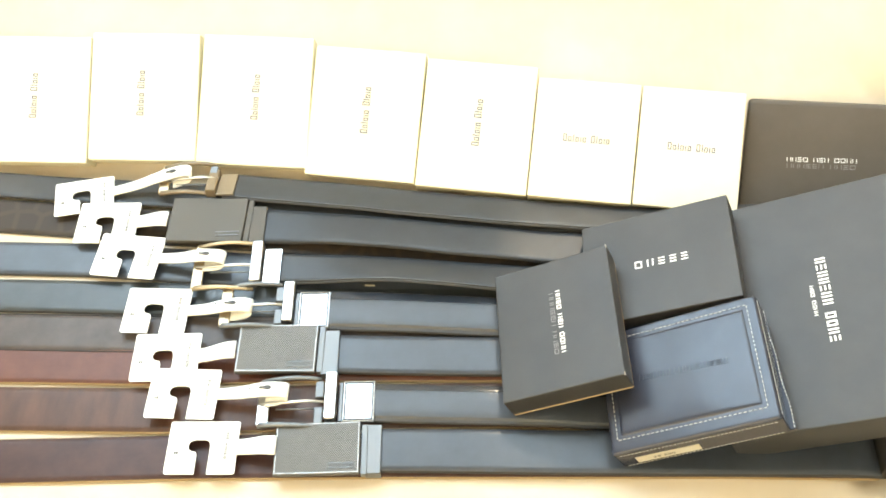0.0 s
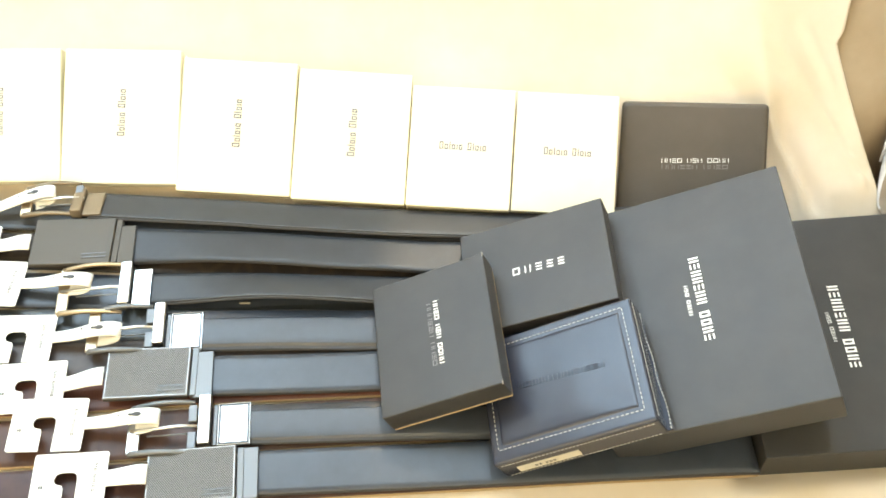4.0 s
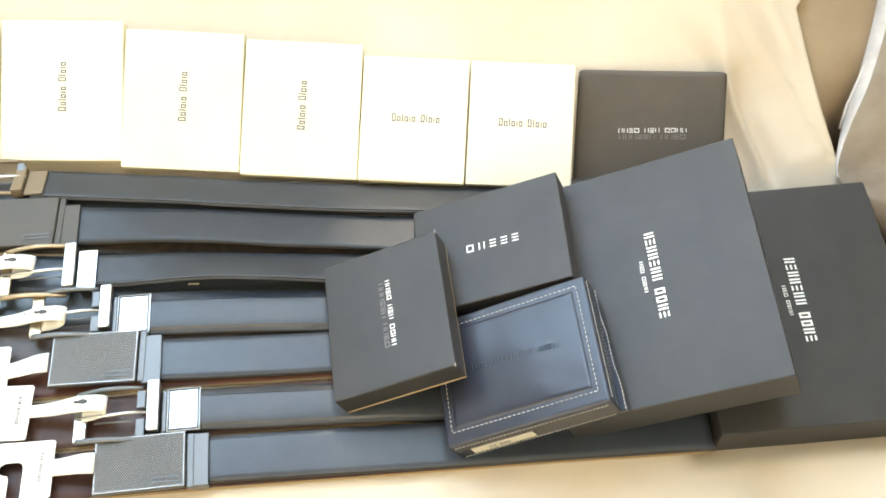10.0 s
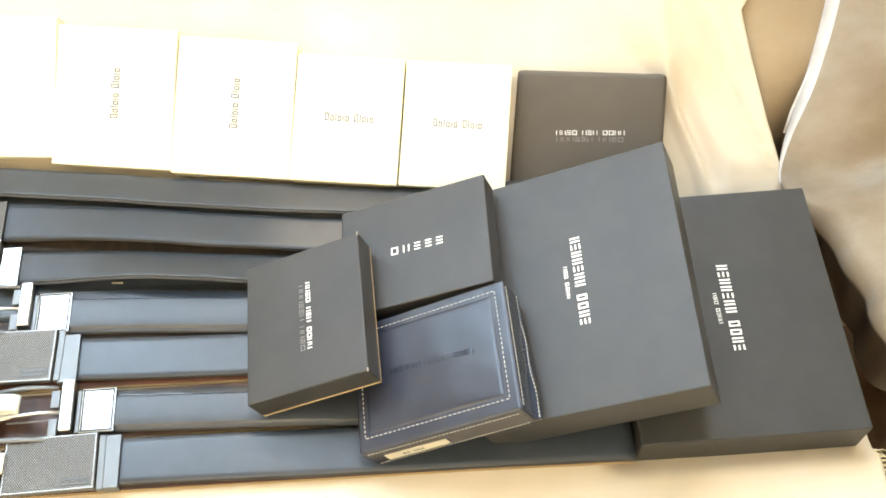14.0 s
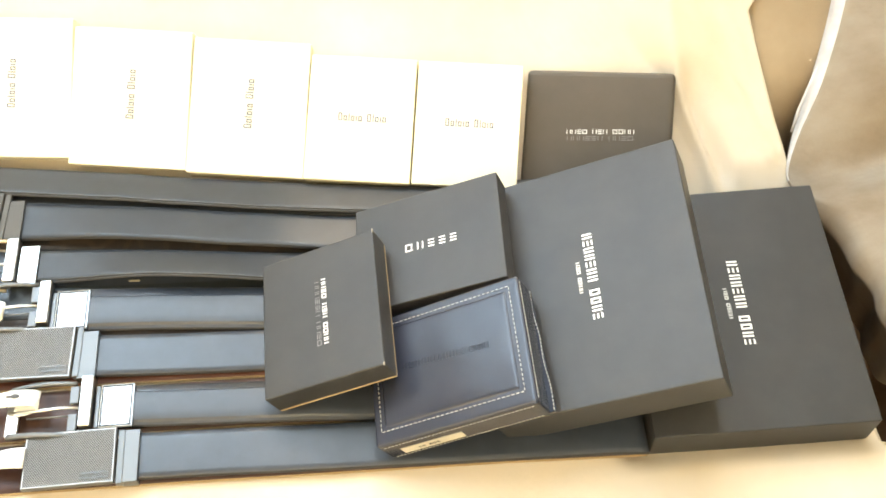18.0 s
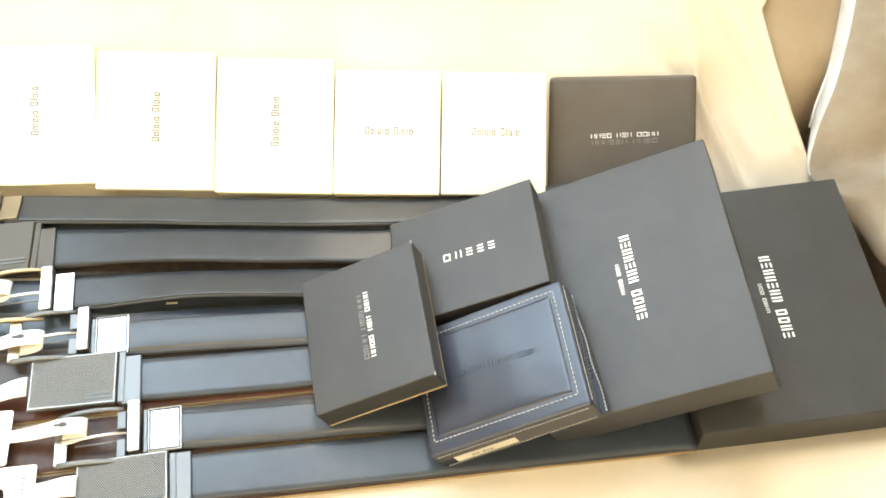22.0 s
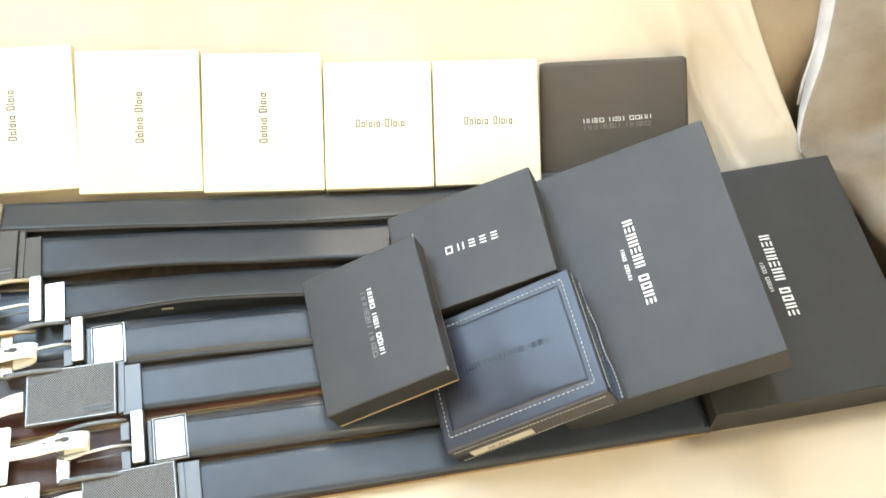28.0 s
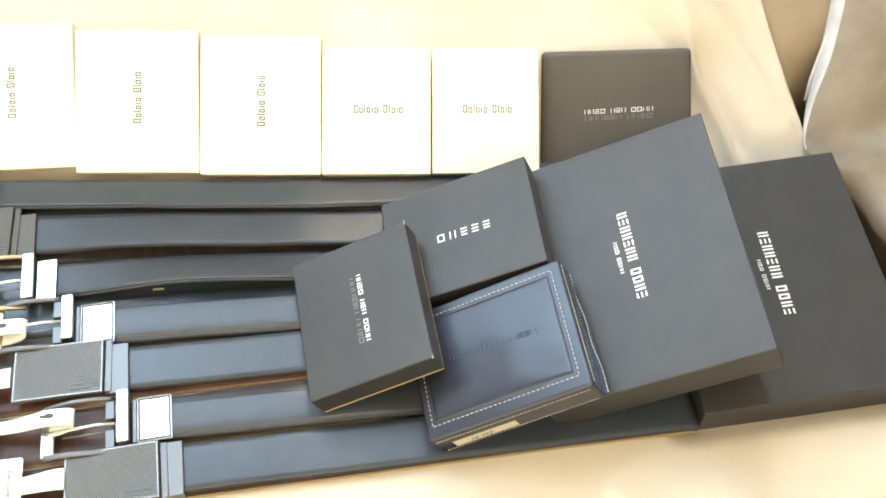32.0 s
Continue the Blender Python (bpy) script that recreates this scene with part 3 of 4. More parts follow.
for i, (x, y, rx, ry, rz, w, d) in enumerate(IVORY):
    upright = i < 5
    b = gift_box("gift_box", (x, y, 0.033), (rx, ry, rz), (w, d, 0.025), "ivory paper gift box with fine grey " + ("sideways" if upright else "level") + " lettering, leaning", M_IVORY, group="ivory boxes in a row")
    if upright:
        mark(b, 0.025, "OoIoio OIoio", 0.0062, 0.00333, (-0.003 if i < 2 else 0.0, -0.0168), 90, M_SILVERINK, 0.28, 0.125)
    else:
        mark(b, 0.025, "OoIoio OIoio", 0.0062, 0.00322, (-0.018, 0.0012), 0, M_SILVERINK, 0.28, 0.125)

b = gift_box("gift_box", (0.2703, 0.5112, 0.0259), (29.3, -9.6, -14.9), (0.1163, 0.0985, 0.025), "dark brown-black gift box with silver lettering, leaning by ivory boxes", M_BROWNBLACK, bevel=0.0045)
mark(b, 0.025, "HHEO HEH OOHH", 0.0034, 0.00412, (-0.0240, -0.0002), 2.1, M_WHITEINK, 0.22, 0.15)
mark(b, 0.025, "HHHEEH HHEO", 0.0034, 0.0048, (-0.0236, -0.0054), 2.1, M_GREYINK, 0.22, 0.15)

b = gift_box("gift_box", (0.3447, 0.3511, 0.0275), (0.6, -2.7, -1.0), (0.1515, 0.1894, 0.0360), "large flat black gift box with white lettering on the cloth", M_BLACKPAPER, group="large black boxes")
mark(b, 0.0360, "HEHHEHH OOHE", 0.0078, 0.00571, (0.0024, 0.0350), -90.5, M_WHITEINK, 0.32, 0.17)
mark(b, 0.0360, "HEO OEHH", 0.0027, 0.00305, (-0.0071, 0.0124), -89.5, M_WHITEINK, 0.25, 0.18)
b = gift_box("gift_box", (0.2338, 0.3616, 0.0610), (0.3, -24.3, -2.0), (0.1505, 0.1833, 0.0340), "large black gift box with white lettering, tilted on another box", M_BLACKPAPER, group="large black boxes")
mark(b, 0.0340, "HEHHEHH OOHE", 0.0070, 0.00565, (0.0040, 0.0345), -90, M_WHITEINK, 0.32, 0.17)
mark(b, 0.0340, "HEO OEHH", 0.0026, 0.00306, (-0.0050, 0.0131), -90, M_WHITEINK, 0.25, 0.18)
b = gift_box("gift_box", (0.1285, 0.4082, 0.0452), (-2.8, -22.2, -0.7), (0.1122, 0.0896, 0.0215), "black gift box with spaced white letters, tilted on a larger box", M_BLACKPAPER)
mark(b, 0.0215, "OHEEE", 0.0060, 0.0086, (-0.0190, -0.0006), -1, M_WHITEINK, 0.44, 0.15)
b = gift_box("gift_box", (0.0512, 0.3584, 0.0440), (-3.5, -22.6, 2.9), (0.0881, 0.1075, 0.0216), "small black gift box with kraft lower edge, tilted over the belts", M_BLACKPAPER, rim=M_KRAFT, rim_h=0.0024)
mark(b, 0.0216, "HHEO HEH OOHH", 0.0034, 0.00404, (0.0037, 0.0267), -90, M_WHITEINK, 0.24, 0.19)
mark(b, 0.0216, "HHHEEH HHEO", 0.0032, 0.00472, (-0.0015, 0.0257), -90, M_GREYINK, 0.22, 0.15)
# paper rubbed through at two corners of the lid
for cx, cy, l in ((0.0436, 0.0530, 0.0035), (0.0437, -0.0532, 0.0028)):
    part("worn_corner", slab((0.0010, l, 0.0010), (cx, cy, 0.0213), 0.0003), M_WORN, b, "rubbed pale corner")


def stitches(w, d, z, step=0.0032, closed=True):
    """A rectangle of short thread stitches lying at height z."""
    bm = bmesh.new()
    for ax, length, fixed in (("x", w, d / 2), ("x", w, -d / 2), ("y", d, w / 2), ("y", d, -w / 2)):
        n = int(length / step)
        for i in range(n):
            a = -length / 2 + (i + 0.5) * length / n
            size = (step * 0.60, 0.00048, 0.0006) if ax == "x" else (0.00048, step * 0.56, 0.0006)
            block(bm, size, (a, fixed, z) if ax == "x" else (fixed, a, z))
    return bm


# navy stitched case
CW, CD, CH = 0.1139, 0.0922, 0.0260
case = thing("stitched_case", pose(0.1341, 0.3107, 0.0520, -1.1, -26.0, 1.5) @ Matrix.Translation((0, 0.0009, -CH)), "navy leather wallet case with pale stitching, tilted on a black box", "gift box")
part("base", slab((CW - 0.003, CD - 0.003, CH * 0.5), (0, 0, CH * 0.25), 0.002), M_NAVY, case)
part("lid", slab((CW, CD, CH - 0.002), (0, 0, CH / 2 + 0.001), 0.0028, 4), M_NAVY, case, smooth=False)


def padded(w, d, rise):
    """A soft pad: its top swells from a tucked rim to a broad, slightly uneven middle."""
    bm = bmesh.new()
    n, k = 34, 26
    grid = []
    for j in range(k + 1):
        row = []
        for i in range(n + 1):
            u, v = 2 * i / n - 1, 2 * j / k - 1
            u, v = math.sin(u * math.pi / 2), math.sin(v * math.pi / 2)
            e = min((1 - abs(u)) * w / 2, (1 - abs(v)) * d / 2)
            z = rise * smoothstep(-0.0002, 0.0014, e) + 0.0008 * (1 - u * u) * (1 - v * v)
            z += 0.0003 * noise.noise(Vector((u * 2.2, v * 1.8, 3)))
            row.append(bm.verts.new((u * w / 2, v * d / 2, z)))
        grid.append(row)
    for a, b in zip(grid, grid[1:]):
        for i in range(n):
            bm.faces.new((a[i], a[i + 1], b[i + 1], b[i]))
    return bm


part("padded_panel", padded(0.0962, 0.0714, 0.0010), M_NAVY, case, smooth=True, m=Matrix.Translation((-0.0009, 0.0013, CH - 0.0003)))
part("stitching", stitches(0.1014, 0.0762, CH + 0.0001), M_THREAD, case, "pale dashed stitching", m=Matrix.Translation((-0.0009, 0.0014, 0)))
sb = bmesh.new()
for i in range(40):
    block(sb, (0.0017, 0.0005, 0.0006), (-CW / 2 + 0.005 + i * (CW - 0.01) / 39, -CD / 2 - 0.0001, 0.0042))
for i in range(32):
    v = -CD / 2 + 0.003 + i * (CD - 0.006) / 31
    block(sb, (0.0006, 0.0017, 0.0005), (CW / 2 + 0.0014 - 0.042 * v + 0.0005 * math.sin(v * 170), v, 0.0034))
    block(sb, (0.0005, 0.0017, 0.0006), (CW / 2 + 0.0001, -CD / 2 + 0.005 + i * (CD - 0.01) / 31, CH - 0.0026))
for i in range(40):
    block(sb, (0.0017, 0.0005, 0.0006), (-CW / 2 + 0.005 + i * (CW - 0.01) / 39, -CD / 2 - 0.0001, CH - 0.004))
part("flange", slab((0.0060, CD - 0.002, 0.0030), (CW / 2 - 0.0010, 0, 0.0018), 0.0008, 2, 2.4), M_NAVY, case, "navy lower flange with a wavy edge")
part("stitching", sb, M_THREAD, case, "pale dashed stitching")
part("logo", glyphs("HOHHH.HHIEHEEH", 0.0040, 0.00446, (-0.0312, 0.0045), -2.5, gap=0.25, z=CH + 0.00180, stroke=0.2), M_STAMP_SHADE, case, "embossed line of letters")
lb = part("label", slab((0.044, 0.0006, 0.0080), (-0.0225, -CD / 2 - 0.0003, 0.0112), 0.0), M_LABEL, case, "small printed paper label")
part("print", glyphs("OO OOO", 0.0022, 0.0026, (0, 0), 0, gap=0.35, z=0), M_TAGINK, lb, m=Matrix.Translation((-0.033, -CD / 2 - 0.0008, 0.0112)) @ Matrix.Rotation(radians(90), 4, "X"))


# ---- belts ----
def belt(label, upper, tail, up_w, tail_w, up_mat, tail_mat, tilt=0.0, group="belts laid side by side", pad=0.0, raw=False, seam=False, far=0.46):
    b = thing("belt", pose(0, 0, 0), label, "belt", group)
    if upper:
        pts = list(upper) + [(0.266, upper[-1][1] - 0.002)]
        c = []
        for x, y, *lean in pts:
            sink = ground(min(max(x, 0.03), 0.26), 0.36) * smoothstep(0.03, 0.1, x) * (1 if 0.30 < y < 0.43 else 0)
            t = lean[0] if lean else 0.0
            c.append((x, y, 0.0048 + sink + t * up_w / 2, t))
        part("strap", ribbon(c, up_w, 0.0034, tilt, wobble=0.0006, pad=pad, far=far), [up_mat, M_EDGE, M_GLOSS], b)
        if seam:
            for k in (0.0, 0.0016):
                edge = [(x, y - up_w / 2 - 0.0003 + k, z + 0.0006 + 0.5 * k + (tilt + t) * (up_w / 2 - k)) for x, y, z, t in c]
                part("edge_seam", ribbon(edge, 0.0007, 0.0024, edge=0.0002, wobble=0.0006), [M_SEAM, M_SEAM], b, "pale bonded edge line")
    c = [(x, y + 0.0008, 0.0003) for x, y in tail]
    part("tail", ribbon(c, tail_w, 0.0024, tilt * 0.7, wobble=0.0006), [tail_mat, M_RAWEDGE if raw else M_EDGE], b)
    return b


def plate_buckle(b, at, size, mat, rz=0.0, keeper=None, keep_mat=None, ribbed=True):
    """A flat plate buckle with a small raised bar, and its metal keeper."""
    x, y = at
    w, d = size
    buckle = part("buckle", slab((w, d, 0.0042), (x, y, 0.0112), 0.0012, 3, rz), mat, b, "dark metal plate buckle")
    if ribbed:
        rib = bmesh.new()
        iw, idd, lean, pitch = w - 0.0030, d - 0.0030, 0.8, 0.00150
        n = int((iw + idd * lean) / pitch)
        turn = Matrix.Translation((x, y, 0.01335)) @ Matrix.Rotation(radians(rz), 4, "Z")
        for i in range(1, n):
            # each rib slopes across the plate and stops at the border
            c = -(iw + idd * lean) / 2 + i * pitch
            v0 = max(-idd / 2, (c - iw / 2) / lean)
            v1 = min(idd / 2, (c + iw / 2) / lean)
            if v1 - v0 < 0.001:
                continue
            half, q = 0.00042, []
            for v in (v0, v1):
                q += [(c - lean * v - half, v, 0.0), (c - lean * v, v, 0.00055), (c - lean * v + half, v, 0.0)]
            q = [rib.verts.new(turn @ Vector(one)) for one in q]
            rib.faces.new((q[0], q[1], q[4], q[3]))
            rib.faces.new((q[1], q[2], q[5], q[4]))
        bmesh.ops.recalc_face_normals(rib, faces=rib.faces)
        tagged(part("ribbing", rib, M_RIB, buckle), "fine slanting ribs", kind="stuff")
        edge = bmesh.new()
        for s in (-1, 1):
            block(edge, (w - 0.0012, 0.0008, 0.0005), m=turn @ Matrix.Translation((0, s * (d / 2 - 0.0012), 0)))
            block(edge, (0.0008, d - 0.0036, 0.0005), m=turn @ Matrix.Translation((s * (w / 2 - 0.0012), 0, 0)))
        part("border", edge, M_RIB, buckle, "smooth raised border")
    part("rim", slab((0.0045, d * 0.96, 0.006), (x + w / 2 + 0.0028, y - 0.0008, 0.0088), 0.0008, 2, rz), keep_mat or M_GUN, buckle)
    part("name_plate_bed", slab((w * 0.31, 0.0050, 0.0006), (x + w * 0.29, y - d * 0.34, 0.0134)), mat, buckle)
    bar = bmesh.new()
    for sy in (-1, 1):
        block(bar, (w * 0.30, 0.0006, 0.0009), (x + w * 0.29, y - d * 0.34 + sy * 0.0016, 0.0135), 0.0)
    part("nameplate", bar, M_GUN, buckle, "small outlined bar")
    part("lettering", glyphs("HHHEEH HHEO", 0.0018, w * 0.025, (x + w * 0.155, y - d * 0.34), 0, gap=0.2, z=0.0138), mat, buckle)
    kx, ky, kw, kd = keeper
    loop = bmesh.new()
    block(loop, (kw, kd, 0.0016), (kx, ky, 0.0102), 0.0005)
    for s in (-1, 1):
        block(loop, (kw, 0.0014, 0.0085), (kx, ky + s * (kd / 2 - 0.0007), 0.0055), 0.0004)
    part("keeper", loop, keep_mat or M_GUN, b, "brushed metal keeper loop")


def frame_buckle(b, x0, x1, y0, y1, metal, bar_metal, loop, keeper, loop_mat, keep_mat, engraved=True, lean=0.0):
    """An open frame buckle with a prong, a tall loop and a plate keeper."""
    z = 0.0112
    my = (y0 + y1) / 2
    n = 10
    top = [(x1 - (x1 - x0) * i / n, y1 - 0.004 * (i / n) ** 2 * 0.5, z + 0.004 * math.sin(math.pi * i / n)) for i in range(n + 1)]
    bot = [(x1 - (x1 - x0) * i / n, y0 + 0.004 * (i / n) ** 2 * 0.5, z + 0.004 * math.sin(math.pi * i / n)) for i in range(n + 1)]
    frame_ob = part("buckle", slab((0.0085, y1 - y0 - 0.003, 0.0026), (x0 + 0.003, my, z), 0.001, 3), bar_metal, b, "metal buckle crossbar")
    part("arm", blade(top, 0.0030, 0.0042, 0.0022), metal, frame_ob, "curved metal arm", smooth=True)
    part("arm", blade(bot, 0.0030, 0.0048, 0.0022), metal, frame_ob, "curved metal arm", smooth=True)
    pr = tube(bmesh.new(), [(x1 + 0.004, my, z + 0.001), (x1 - 0.01, my, z + 0.0034), (x0 + 0.018, my - 0.001, z + 0.0034), (x0 + 0.001, my - 0.001, z + 0.0022)], 0.0012, 8)
    part("prong", pr, M_CHROME, frame_ob, smooth=True)
    # a second, thinner and duller line parallel to the prong
    second_line = tube(bmesh.new(), [(x1 - 0.002, my - 0.0042, z - 0.0010), (x1 - 0.014, my - 0.0046, z - 0.0002), (x0 + 0.012, my - 0.0044, z - 0.0008)], 0.0007, 6)
    part("prong_line", second_line, M_GUN, frame_ob, "thin dull line beside the prong", smooth=True)
    for s in (-1, 1):
        part("hinge", slab((0.006, (y1 - y0) * 0.34, 0.004), (x1 - 0.001, my + s * (y1 - y0) * 0.27, z - 0.0008), 0.0008), M_GUN, frame_ob)
    lx, ly, lw, ld = loop
    tip = Matrix.Rotation(radians(-lean), 4, "X")
    part("loop", slab((lw, ld, 0.0085), (0, 0, 0), 0.0014, 3), loop_mat, b, "tall polished metal loop", m=Matrix.Translation((lx, ly, 0.0105)) @ tip)
    kx, ky, kw, kd = keeper
    k = part("keeper", slab((kw, kd, 0.0022), (0, 0, 0), 0.0006, 2), keep_mat, b, "polished metal keeper plate", m=Matrix.Translation((kx, ky, 0.0101)) @ tip)
    if engraved:
        rim = bmesh.new()
        for s in (-1, 1):
            block(rim, (kw - 0.0012, 0.0013, 0.0006), (0, s * (kd / 2 - 0.0014), 0.0012), 0.0001)
            block(rim, (0.0013, kd - 0.0041, 0.0006), (s * (kw / 2 - 0.0014), 0, 0.0012), 0.0001)
        part("border", rim, M_BORDER, k, "dull grey border line")
        part("side_bar", slab((0.0026, kd - 0.001, 0.0026), (-kw / 2 - 0.0018, 0, -0.0007), 0.0005), M_GUN, k, "dull grey metal side")
        part("lettering", glyphs("OOIHIH HIE", 0.0013, 0.0010, (kw * 0.34, kd * 0.36), -90, gap=0.3, z=0.0012), M_DARKINK, k)


def hang_tag(at, rz, label, reach, aim, k, looped, w=0.050, d=0.0395, group="white hang tags on the belts"):
    """A white hook tag: a card with a keyhole slot open to one side, and a strip that runs to the buckle."""
    z = 0.0078 + 0.0011 * k
    t = thing("hang_tag", pose(at[0], at[1], z, 0, 0, rz), label, "tag", group)
    r, hw, hd = 0.0012, w / 2, d / 2
    out = [(-hw, hd - r), (-hw + r, hd), (hw - r, hd), (hw, hd - r), (hw, -hd + r), (hw - r, -hd), (0.0055, -hd), (0.0055, 0.0015), (0.0045, 0.0045), (0.002, 0.0058),
           (-0.006, 0.0058), (-0.009, 0.0045), (-0.0103, 0.0015), (-0.0095, -0.0015), (-0.007, -0.0028), (-0.0045, -0.0032), (-0.0035, -0.0055), (-0.0035, -hd), (-hw + r, -hd), (-hw, -hd + r)]
    bm = bmesh.new()
    f = bm.faces.new([bm.verts.new((x, y, 0)) for x, y in out])
    up = bmesh.ops.extrude_face_region(bm, geom=[f])
    for v in [g for g in up["geom"] if isinstance(g, bmesh.types.BMVert)]:
        v.co.z += 0.0009
    bmesh.ops.recalc_face_normals(bm, faces=bm.faces)
    card = part("card", bm, M_TAG, t)
    part("lettering", glyphs("OOIHIH HIE", 0.0024, 0.0021, (hw - 0.008, -0.009), 90, gap=0.3, z=0.0010, stroke=0.22), M_TAGINK, card, "faint printed letters")
    part("size_mark", glyphs("OO", 0.0022, 0.0017, (-hw + 0.005, -0.004), 0, gap=0.3, z=0.0010, stroke=0.25), M_TAGINK, card)
    # strip from the card's side to the buckle; a looped one arches over the crossbar and curls back under it
    st = bmesh.new()
    slant = math.tan(math.radians(aim))
    end = hw + reach
    if looped:
        key = [(hw - 0.004, 0.0004), (hw + reach * 0.35, 0.0014), (hw + reach * 0.65, 0.0036), (end - 0.006, 0.0056), (end + 0.002, 0.0062), (end + 0.007, 0.0055), (end + 0.0098, 0.0036), (end + 0.0096, 0.0014), (end + 0.007, -0.0004), (end + 0.001, -0.0010), (end - 0.006, -0.0008)]
    else:
        key = [(hw - 0.004, 0.0004), (hw + reach * 0.3, 0.0009), (hw + reach * 0.7, 0.0011), (end, 0.0006)]
    # the strip climbs from the card to the buckle
    key = [(x, h + 0.0040 * smoothstep(hw, end - 0.008, x)) for x, h in key]
    path = []
    for i in range(len(key) - 1):
        p0, p1, p2, p3 = (Vector(key[min(max(j, 0), len(key) - 1)]) for j in (i - 1, i, i + 1, i + 2))
        for q in range(3):
            u = q / 3
            path.append(0.5 * (2 * p1 + (p2 - p0) * u + (2 * p0 - 5 * p1 + 4 * p2 - p3) * u * u + (3 * p1 - p0 - 3 * p2 + p3) * u ** 3))
    path.append(Vector(key[-1]))
    rows = []
    turned = max(range(len(path)), key=lambda i: path[i].x)
    for i, p in enumerate(path):
        d = (path[min(i + 1, len(path) - 1)] - path[max(i - 1, 0)]).normalized()
        up = Vector((-d.y, d.x)) * 0.0009
        half = (0.0044 if looped else 0.0057) + 0.0014 * smoothstep(hw, end, p.x)
        y = slant * (p.x - hw) - (0.0042 * smoothstep(turned, len(path) - 1, i) if looped else 0.0)
        rows.append([st.verts.new((p.x, y + half, p.y)), st.verts.new((p.x, y - half, p.y)), st.verts.new((p.x + up.x, y - half, p.y + up.y)), st.verts.new((p.x + up.x, y + half, p.y + up.y))])
    for A, B in zip(rows, rows[1:]):
        for q in range(4):
            f = st.faces.new((A[q], B[q], B[(q + 1) % 4], A[(q + 1) % 4]))
            f.smooth = q in (0, 2)
    st.faces.new(rows[0])
    st.faces.new(rows[-1][::-1])
    bmesh.ops.recalc_face_normals(st, faces=st.faces)
    part("strip", st, M_TAG, t)
    if looped:
        # keyhole slot: an oval with a short neck
        hole = bmesh.new()
        sx, sy, sz = end - 0.004, slant * reach + 0.0012, 0.0110
        bmesh.ops.create_cone(hole, cap_ends=True, segments=16, radius1=1.0, radius2=1.0, depth=1.0, matrix=Matrix.Translation((sx, sy, sz)) @ Matrix.Diagonal((0.0030, 0.0016, 0.0007, 1)))
        block(hole, (0.0040, 0.0014, 0.0006), (sx - 0.0040, sy - 0.0002, sz))
        part("slot", hole, M_DARKINK, t, "dark keyhole slot")
        part("slot", slab((0.0012, 0.0010, 0.0006), (sx - 0.013, sy - 0.0006, sz - 0.0012), 0.0002), M_DARKINK, t, "tiny dark pinhole")
    return t


b1 = belt("black leather belt with a pale gold frame buckle", [(-0.213, 0.5178), (-0.166, 0.5112), (-0.134, 0.5068), (-0.093, 0.5012), (-0.07, 0.4968), (-0.046, 0.4937), (-0.023, 0.4902), (0.003, 0.4863), (0.03, 0.4825), (0.075, 0.4774), (0.114, 0.473)], [(-0.62, 0.552), (-0.41, 0.5292), (-0.363, 0.5228), (-0.113, 0.4985), (-0.023, 0.4860), (0.05, 0.478), (0.28, 0.460)], 0.031, 0.030, M_CHARCOAL, M_CHARCOAL, 0.3, seam=True)
frame_buckle(b1, -0.266, -0.222, 0.506, 0.5365, M_BRONZE, M_BRASS, (-0.2225, 0.518, 0.0085, 0.029), (-0.2105, 0.516, 0.0145, 0.027), M_BRONZE, M_BRONZE, False, 15.0)
b2 = belt("black belt with smooth dark plate buckle and patterned brown reverse", [(-0.188, 0.4756), (-0.177, 0.4748), (-0.15, 0.4722, 0.07), (-0.132, 0.4698, 0.17), (-0.114, 0.4682, 0.2), (-0.091, 0.4657, 0.2), (-0.068, 0.4629, 0.2), (-0.046, 0.4595, 0.2), (-0.024, 0.4556, 0.2), (-0.001, 0.4528, 0.2), (0.021, 0.4500, 0.2), (0.047, 0.4455, 0.2), (0.08, 0.442, 0.15)], [(-0.62, 0.517), (-0.40, 0.4955), (-0.345, 0.4895), (-0.2, 0.4720), (-0.113, 0.4610), (-0.068, 0.4572), (0.0, 0.451), (0.28, 0.43)], 0.0336, 0.0335, M_CHARCOAL, M_PATTERN)
plate_buckle(b2, (-0.222, 0.479), (0.062, 0.043), M_PLATE_SMOOTH, -2.5, (-0.1805, 0.474, 0.012, 0.0365), M_PLATE_SMOOTH, False)
b3 = belt("black leather belt with a gold frame buckle and white metal keeper", [(-0.172, 0.4344), (-0.161, 0.4340, 0.0), (-0.131, 0.4320, 0.09), (-0.112, 0.4309, 0.19), (-0.09, 0.4292, 0.31), (-0.068, 0.4274, 0.38), (-0.046, 0.4246, 0.40), (-0.024, 0.4224, 0.38), (0.007, 0.4190, 0.30), (0.05, 0.415, 0.2)], [(-0.62, 0.466), (-0.39, 0.4531), (-0.315, 0.4490), (-0.2, 0.4365), (-0.112, 0.4265), (-0.024, 0.4215), (0.008, 0.420), (0.28, 0.412)], 0.0275, 0.032, M_CHARCOAL, M_BLACK, seam=True)
part("size_label", slab((0.008, 0.0013, 0.0006), (-0.088, 0.4175, 0.0046), 0.0, rz=-4), M_LABEL, b3, "sliver of a pale paper label")
frame_buckle(b3, -0.226, -0.178, 0.4125, 0.4545, M_BRASS, M_BRASS, (-0.1775, 0.4375, 0.0085, 0.037), (-0.165, 0.433, 0.0135, 0.0335), M_CHROME, M_CHROME, False)
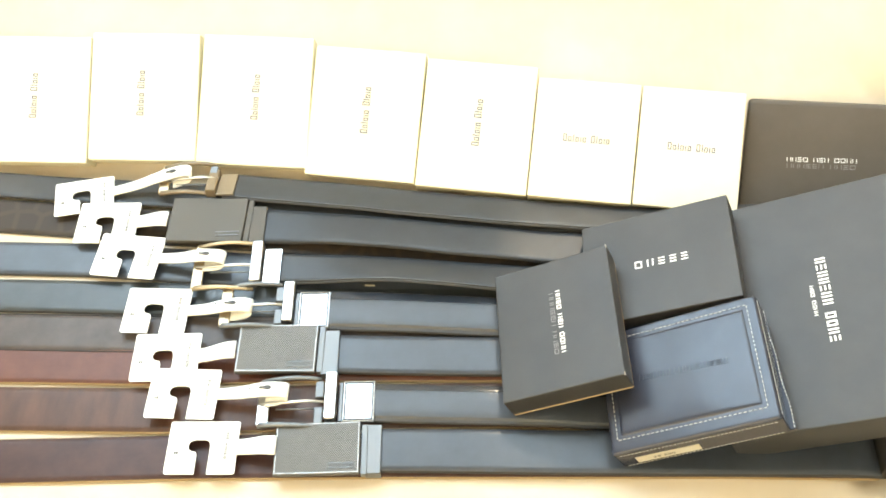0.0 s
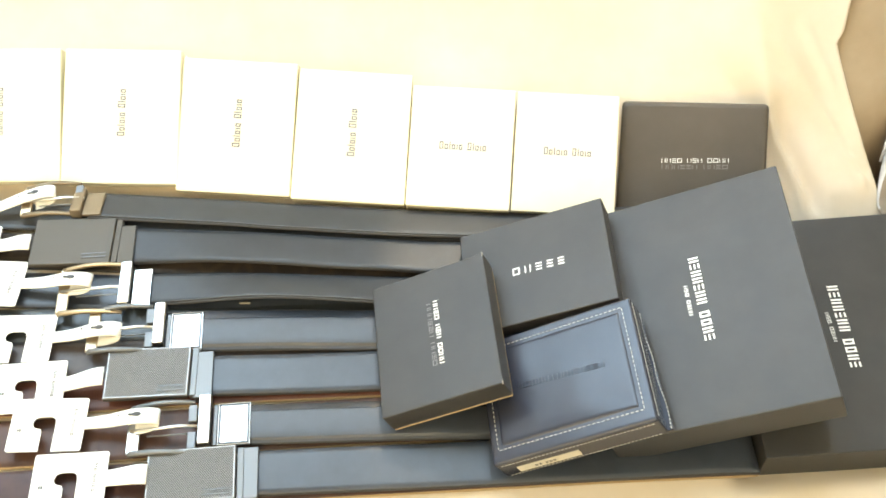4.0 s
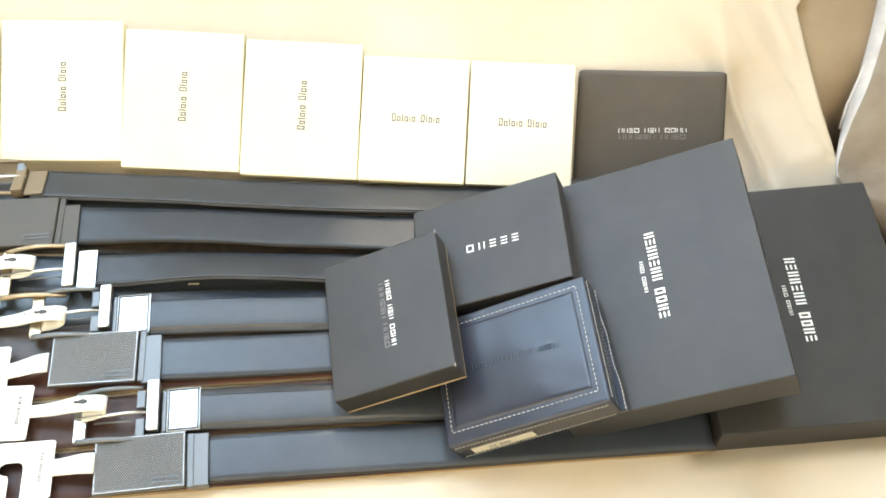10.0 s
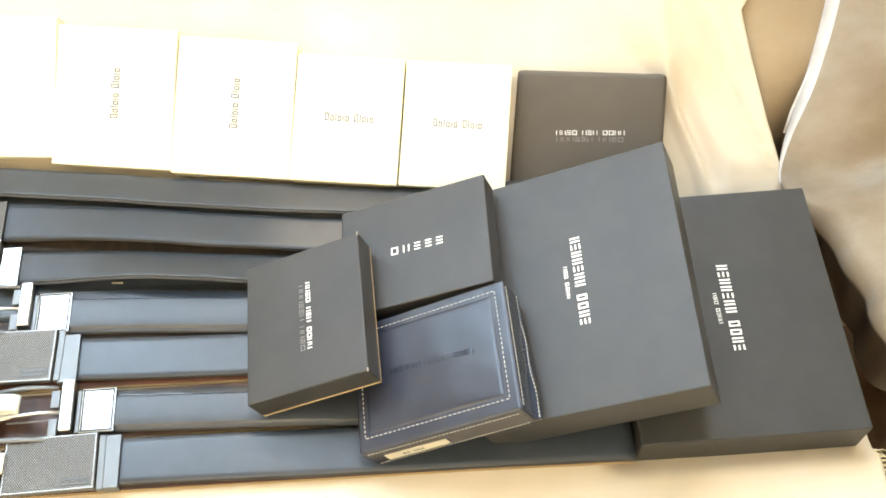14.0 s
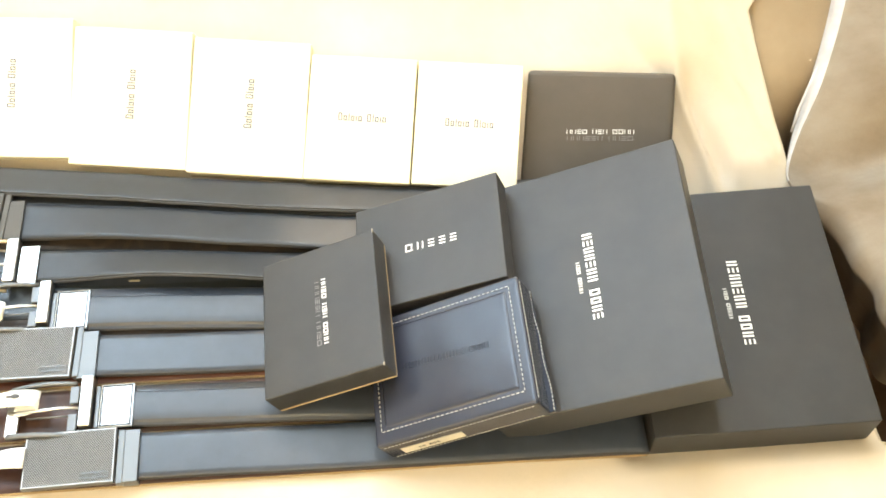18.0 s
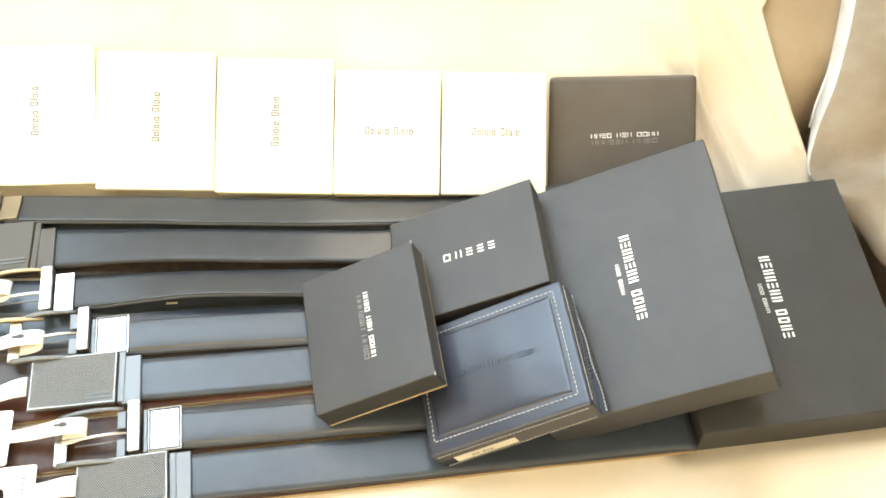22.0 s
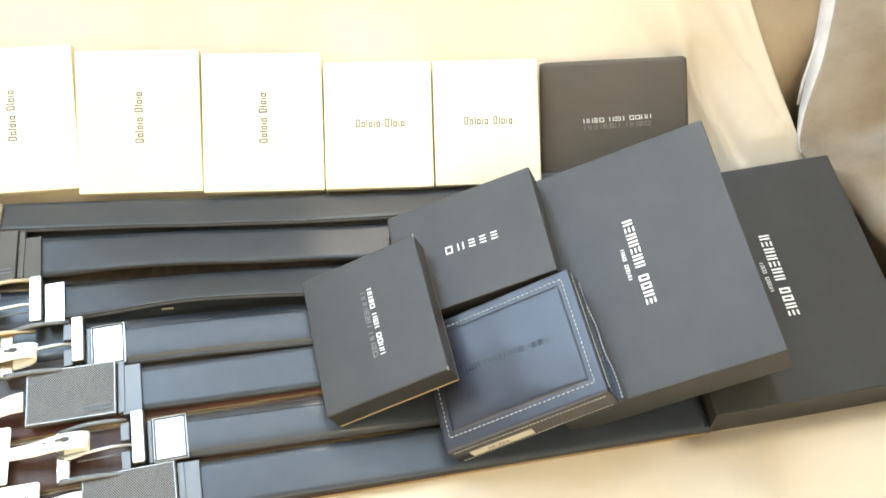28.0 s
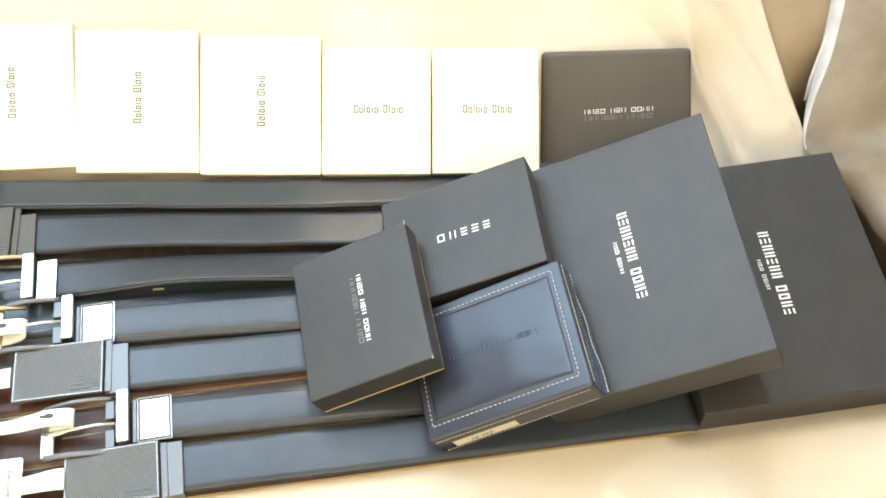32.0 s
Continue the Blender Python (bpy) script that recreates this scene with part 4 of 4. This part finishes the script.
b4 = belt("black leather belt with a silver frame buckle and bright keeper plate", [(-0.145, 0.3952), (-0.111, 0.3938), (-0.067, 0.3914), (-0.024, 0.3880), (0.006, 0.3857), (0.05, 0.383)], [(-0.62, 0.427), (-0.38, 0.4173), (-0.282, 0.4122), (0.0, 0.3985), (0.28, 0.387)], 0.0345, 0.0300, M_SATIN, M_GREENBLACK, pad=0.0018)
frame_buckle(b4, -0.200, -0.155, 0.3785, 0.4155, M_GUN, M_BRASS, (-0.1490, 0.400, 0.0082, 0.0345), (-0.129, 0.393, 0.0232, 0.0315), M_CHROME, M_CHROME)
bx = belt("grey-brown leather belt strap lying between the others", None, [(-0.62, 0.392), (-0.374, 0.384), (-0.271, 0.3795), (0.0, 0.371), (0.28, 0.365)], 0.03, 0.032, M_GREYBROWN, M_GREYBROWN)
for off in (-0.0157, 0.0157):
    edge = [(x, y + off + 0.0008, 0.0019) for x, y in ((-0.62, 0.392), (-0.374, 0.384), (-0.271, 0.3795), (0.0, 0.371), (0.28, 0.365))]
    part("edge_seam", ribbon(edge, 0.0012, 0.0010, edge=0.0002, wobble=0.0), [M_EDGE, M_EDGE], bx, "dark painted edge")
b5 = belt("black leather belt with ribbed plate buckle and red-brown reverse", [(-0.122, 0.3572), (-0.107, 0.3565), (-0.087, 0.3553), (-0.066, 0.3543), (-0.045, 0.3535), (-0.024, 0.3526), (0.008, 0.3516), (0.05, 0.3505)], [(-0.62, 0.359), (-0.366, 0.3545), (-0.266, 0.3510), (-0.103, 0.3500), (-0.066, 0.3492), (0.009, 0.3475), (0.28, 0.345)], 0.0322, 0.030, M_BLACK, M_REDBROWN, raw=True)
plate_buckle(b5, (-0.154, 0.3595), (0.060, 0.040), M_PLATE, -1.2, (-0.1145, 0.3563, 0.0128, 0.0365))
b6 = belt("black leather belt with silver frame buckle and distressed brown reverse", [(-0.106, 0.3172), (-0.08, 0.3163), (-0.065, 0.3155), (-0.045, 0.3147), (-0.024, 0.3138), (0.009, 0.3125), (0.05, 0.3107), (0.079, 0.3092)], [(-0.62, 0.325), (-0.355, 0.3185), (-0.24, 0.3150), (-0.1, 0.3148), (0.0, 0.3142), (0.08, 0.3115), (0.28, 0.309)], 0.0305, 0.0365, M_SATIN, M_DISTRESSED, pad=0.0015, raw=True, far=0.56)
frame_buckle(b6, -0.163, -0.119, 0.2965, 0.334, M_GUN, M_CHROME, (-0.1115, 0.320, 0.0085, 0.037), (-0.0912, 0.316, 0.0225, 0.0315), M_CHROME, M_CHROME)
b7 = belt("black leather belt with ribbed plate buckle and dark brown reverse", [(-0.088, 0.2800), (-0.044, 0.2789), (0.016, 0.2770), (0.055, 0.2757), (0.0844, 0.2752), (0.171, 0.2730), (0.247, 0.2714)], [(-0.62, 0.277), (-0.35, 0.2775), (-0.23, 0.2782), (-0.07, 0.2772), (0.016, 0.2755), (0.076, 0.2746), (0.168, 0.2733), (0.25, 0.2708), (0.266, 0.2705)], 0.0328, 0.0345, M_BLACK, M_DARKBROWN, raw=True)
plate_buckle(b7, (-0.1185, 0.2797), (0.0602, 0.0388), M_PLATE, 0.6, (-0.0795, 0.2793, 0.0112, 0.0362))

hang_tag((-0.3306, 0.5095), 9, "white plastic hook tag with a strip looped through a gold buckle", 0.056, 3, 0, True, 0.049, 0.034)
hang_tag((-0.3054, 0.4809), -1, "white plastic hook tag on a smooth plate buckle", 0.026, 0, 1, False)
hang_tag((-0.2821, 0.4467), -7, "white plastic hook tag with a strip looped through a gold buckle", 0.044, 1, 2, True, 0.0525)
hang_tag((-0.2514, 0.3963), -3, "white plastic hook tag with a strip looped through a silver buckle", 0.040, 2, 1, True)
hang_tag((-0.2377, 0.3551), 0, "white plastic hook tag on a ribbed plate buckle", 0.028, 6, 2, False)
hang_tag((-0.2199, 0.3244), -3, "white plastic hook tag with a strip looped through a silver buckle", 0.042, 1, 3, True, 0.0515)
hang_tag((-0.2005, 0.2825), -1, "white plastic hook tag on a ribbed plate buckle", 0.028, 0, 2, False)
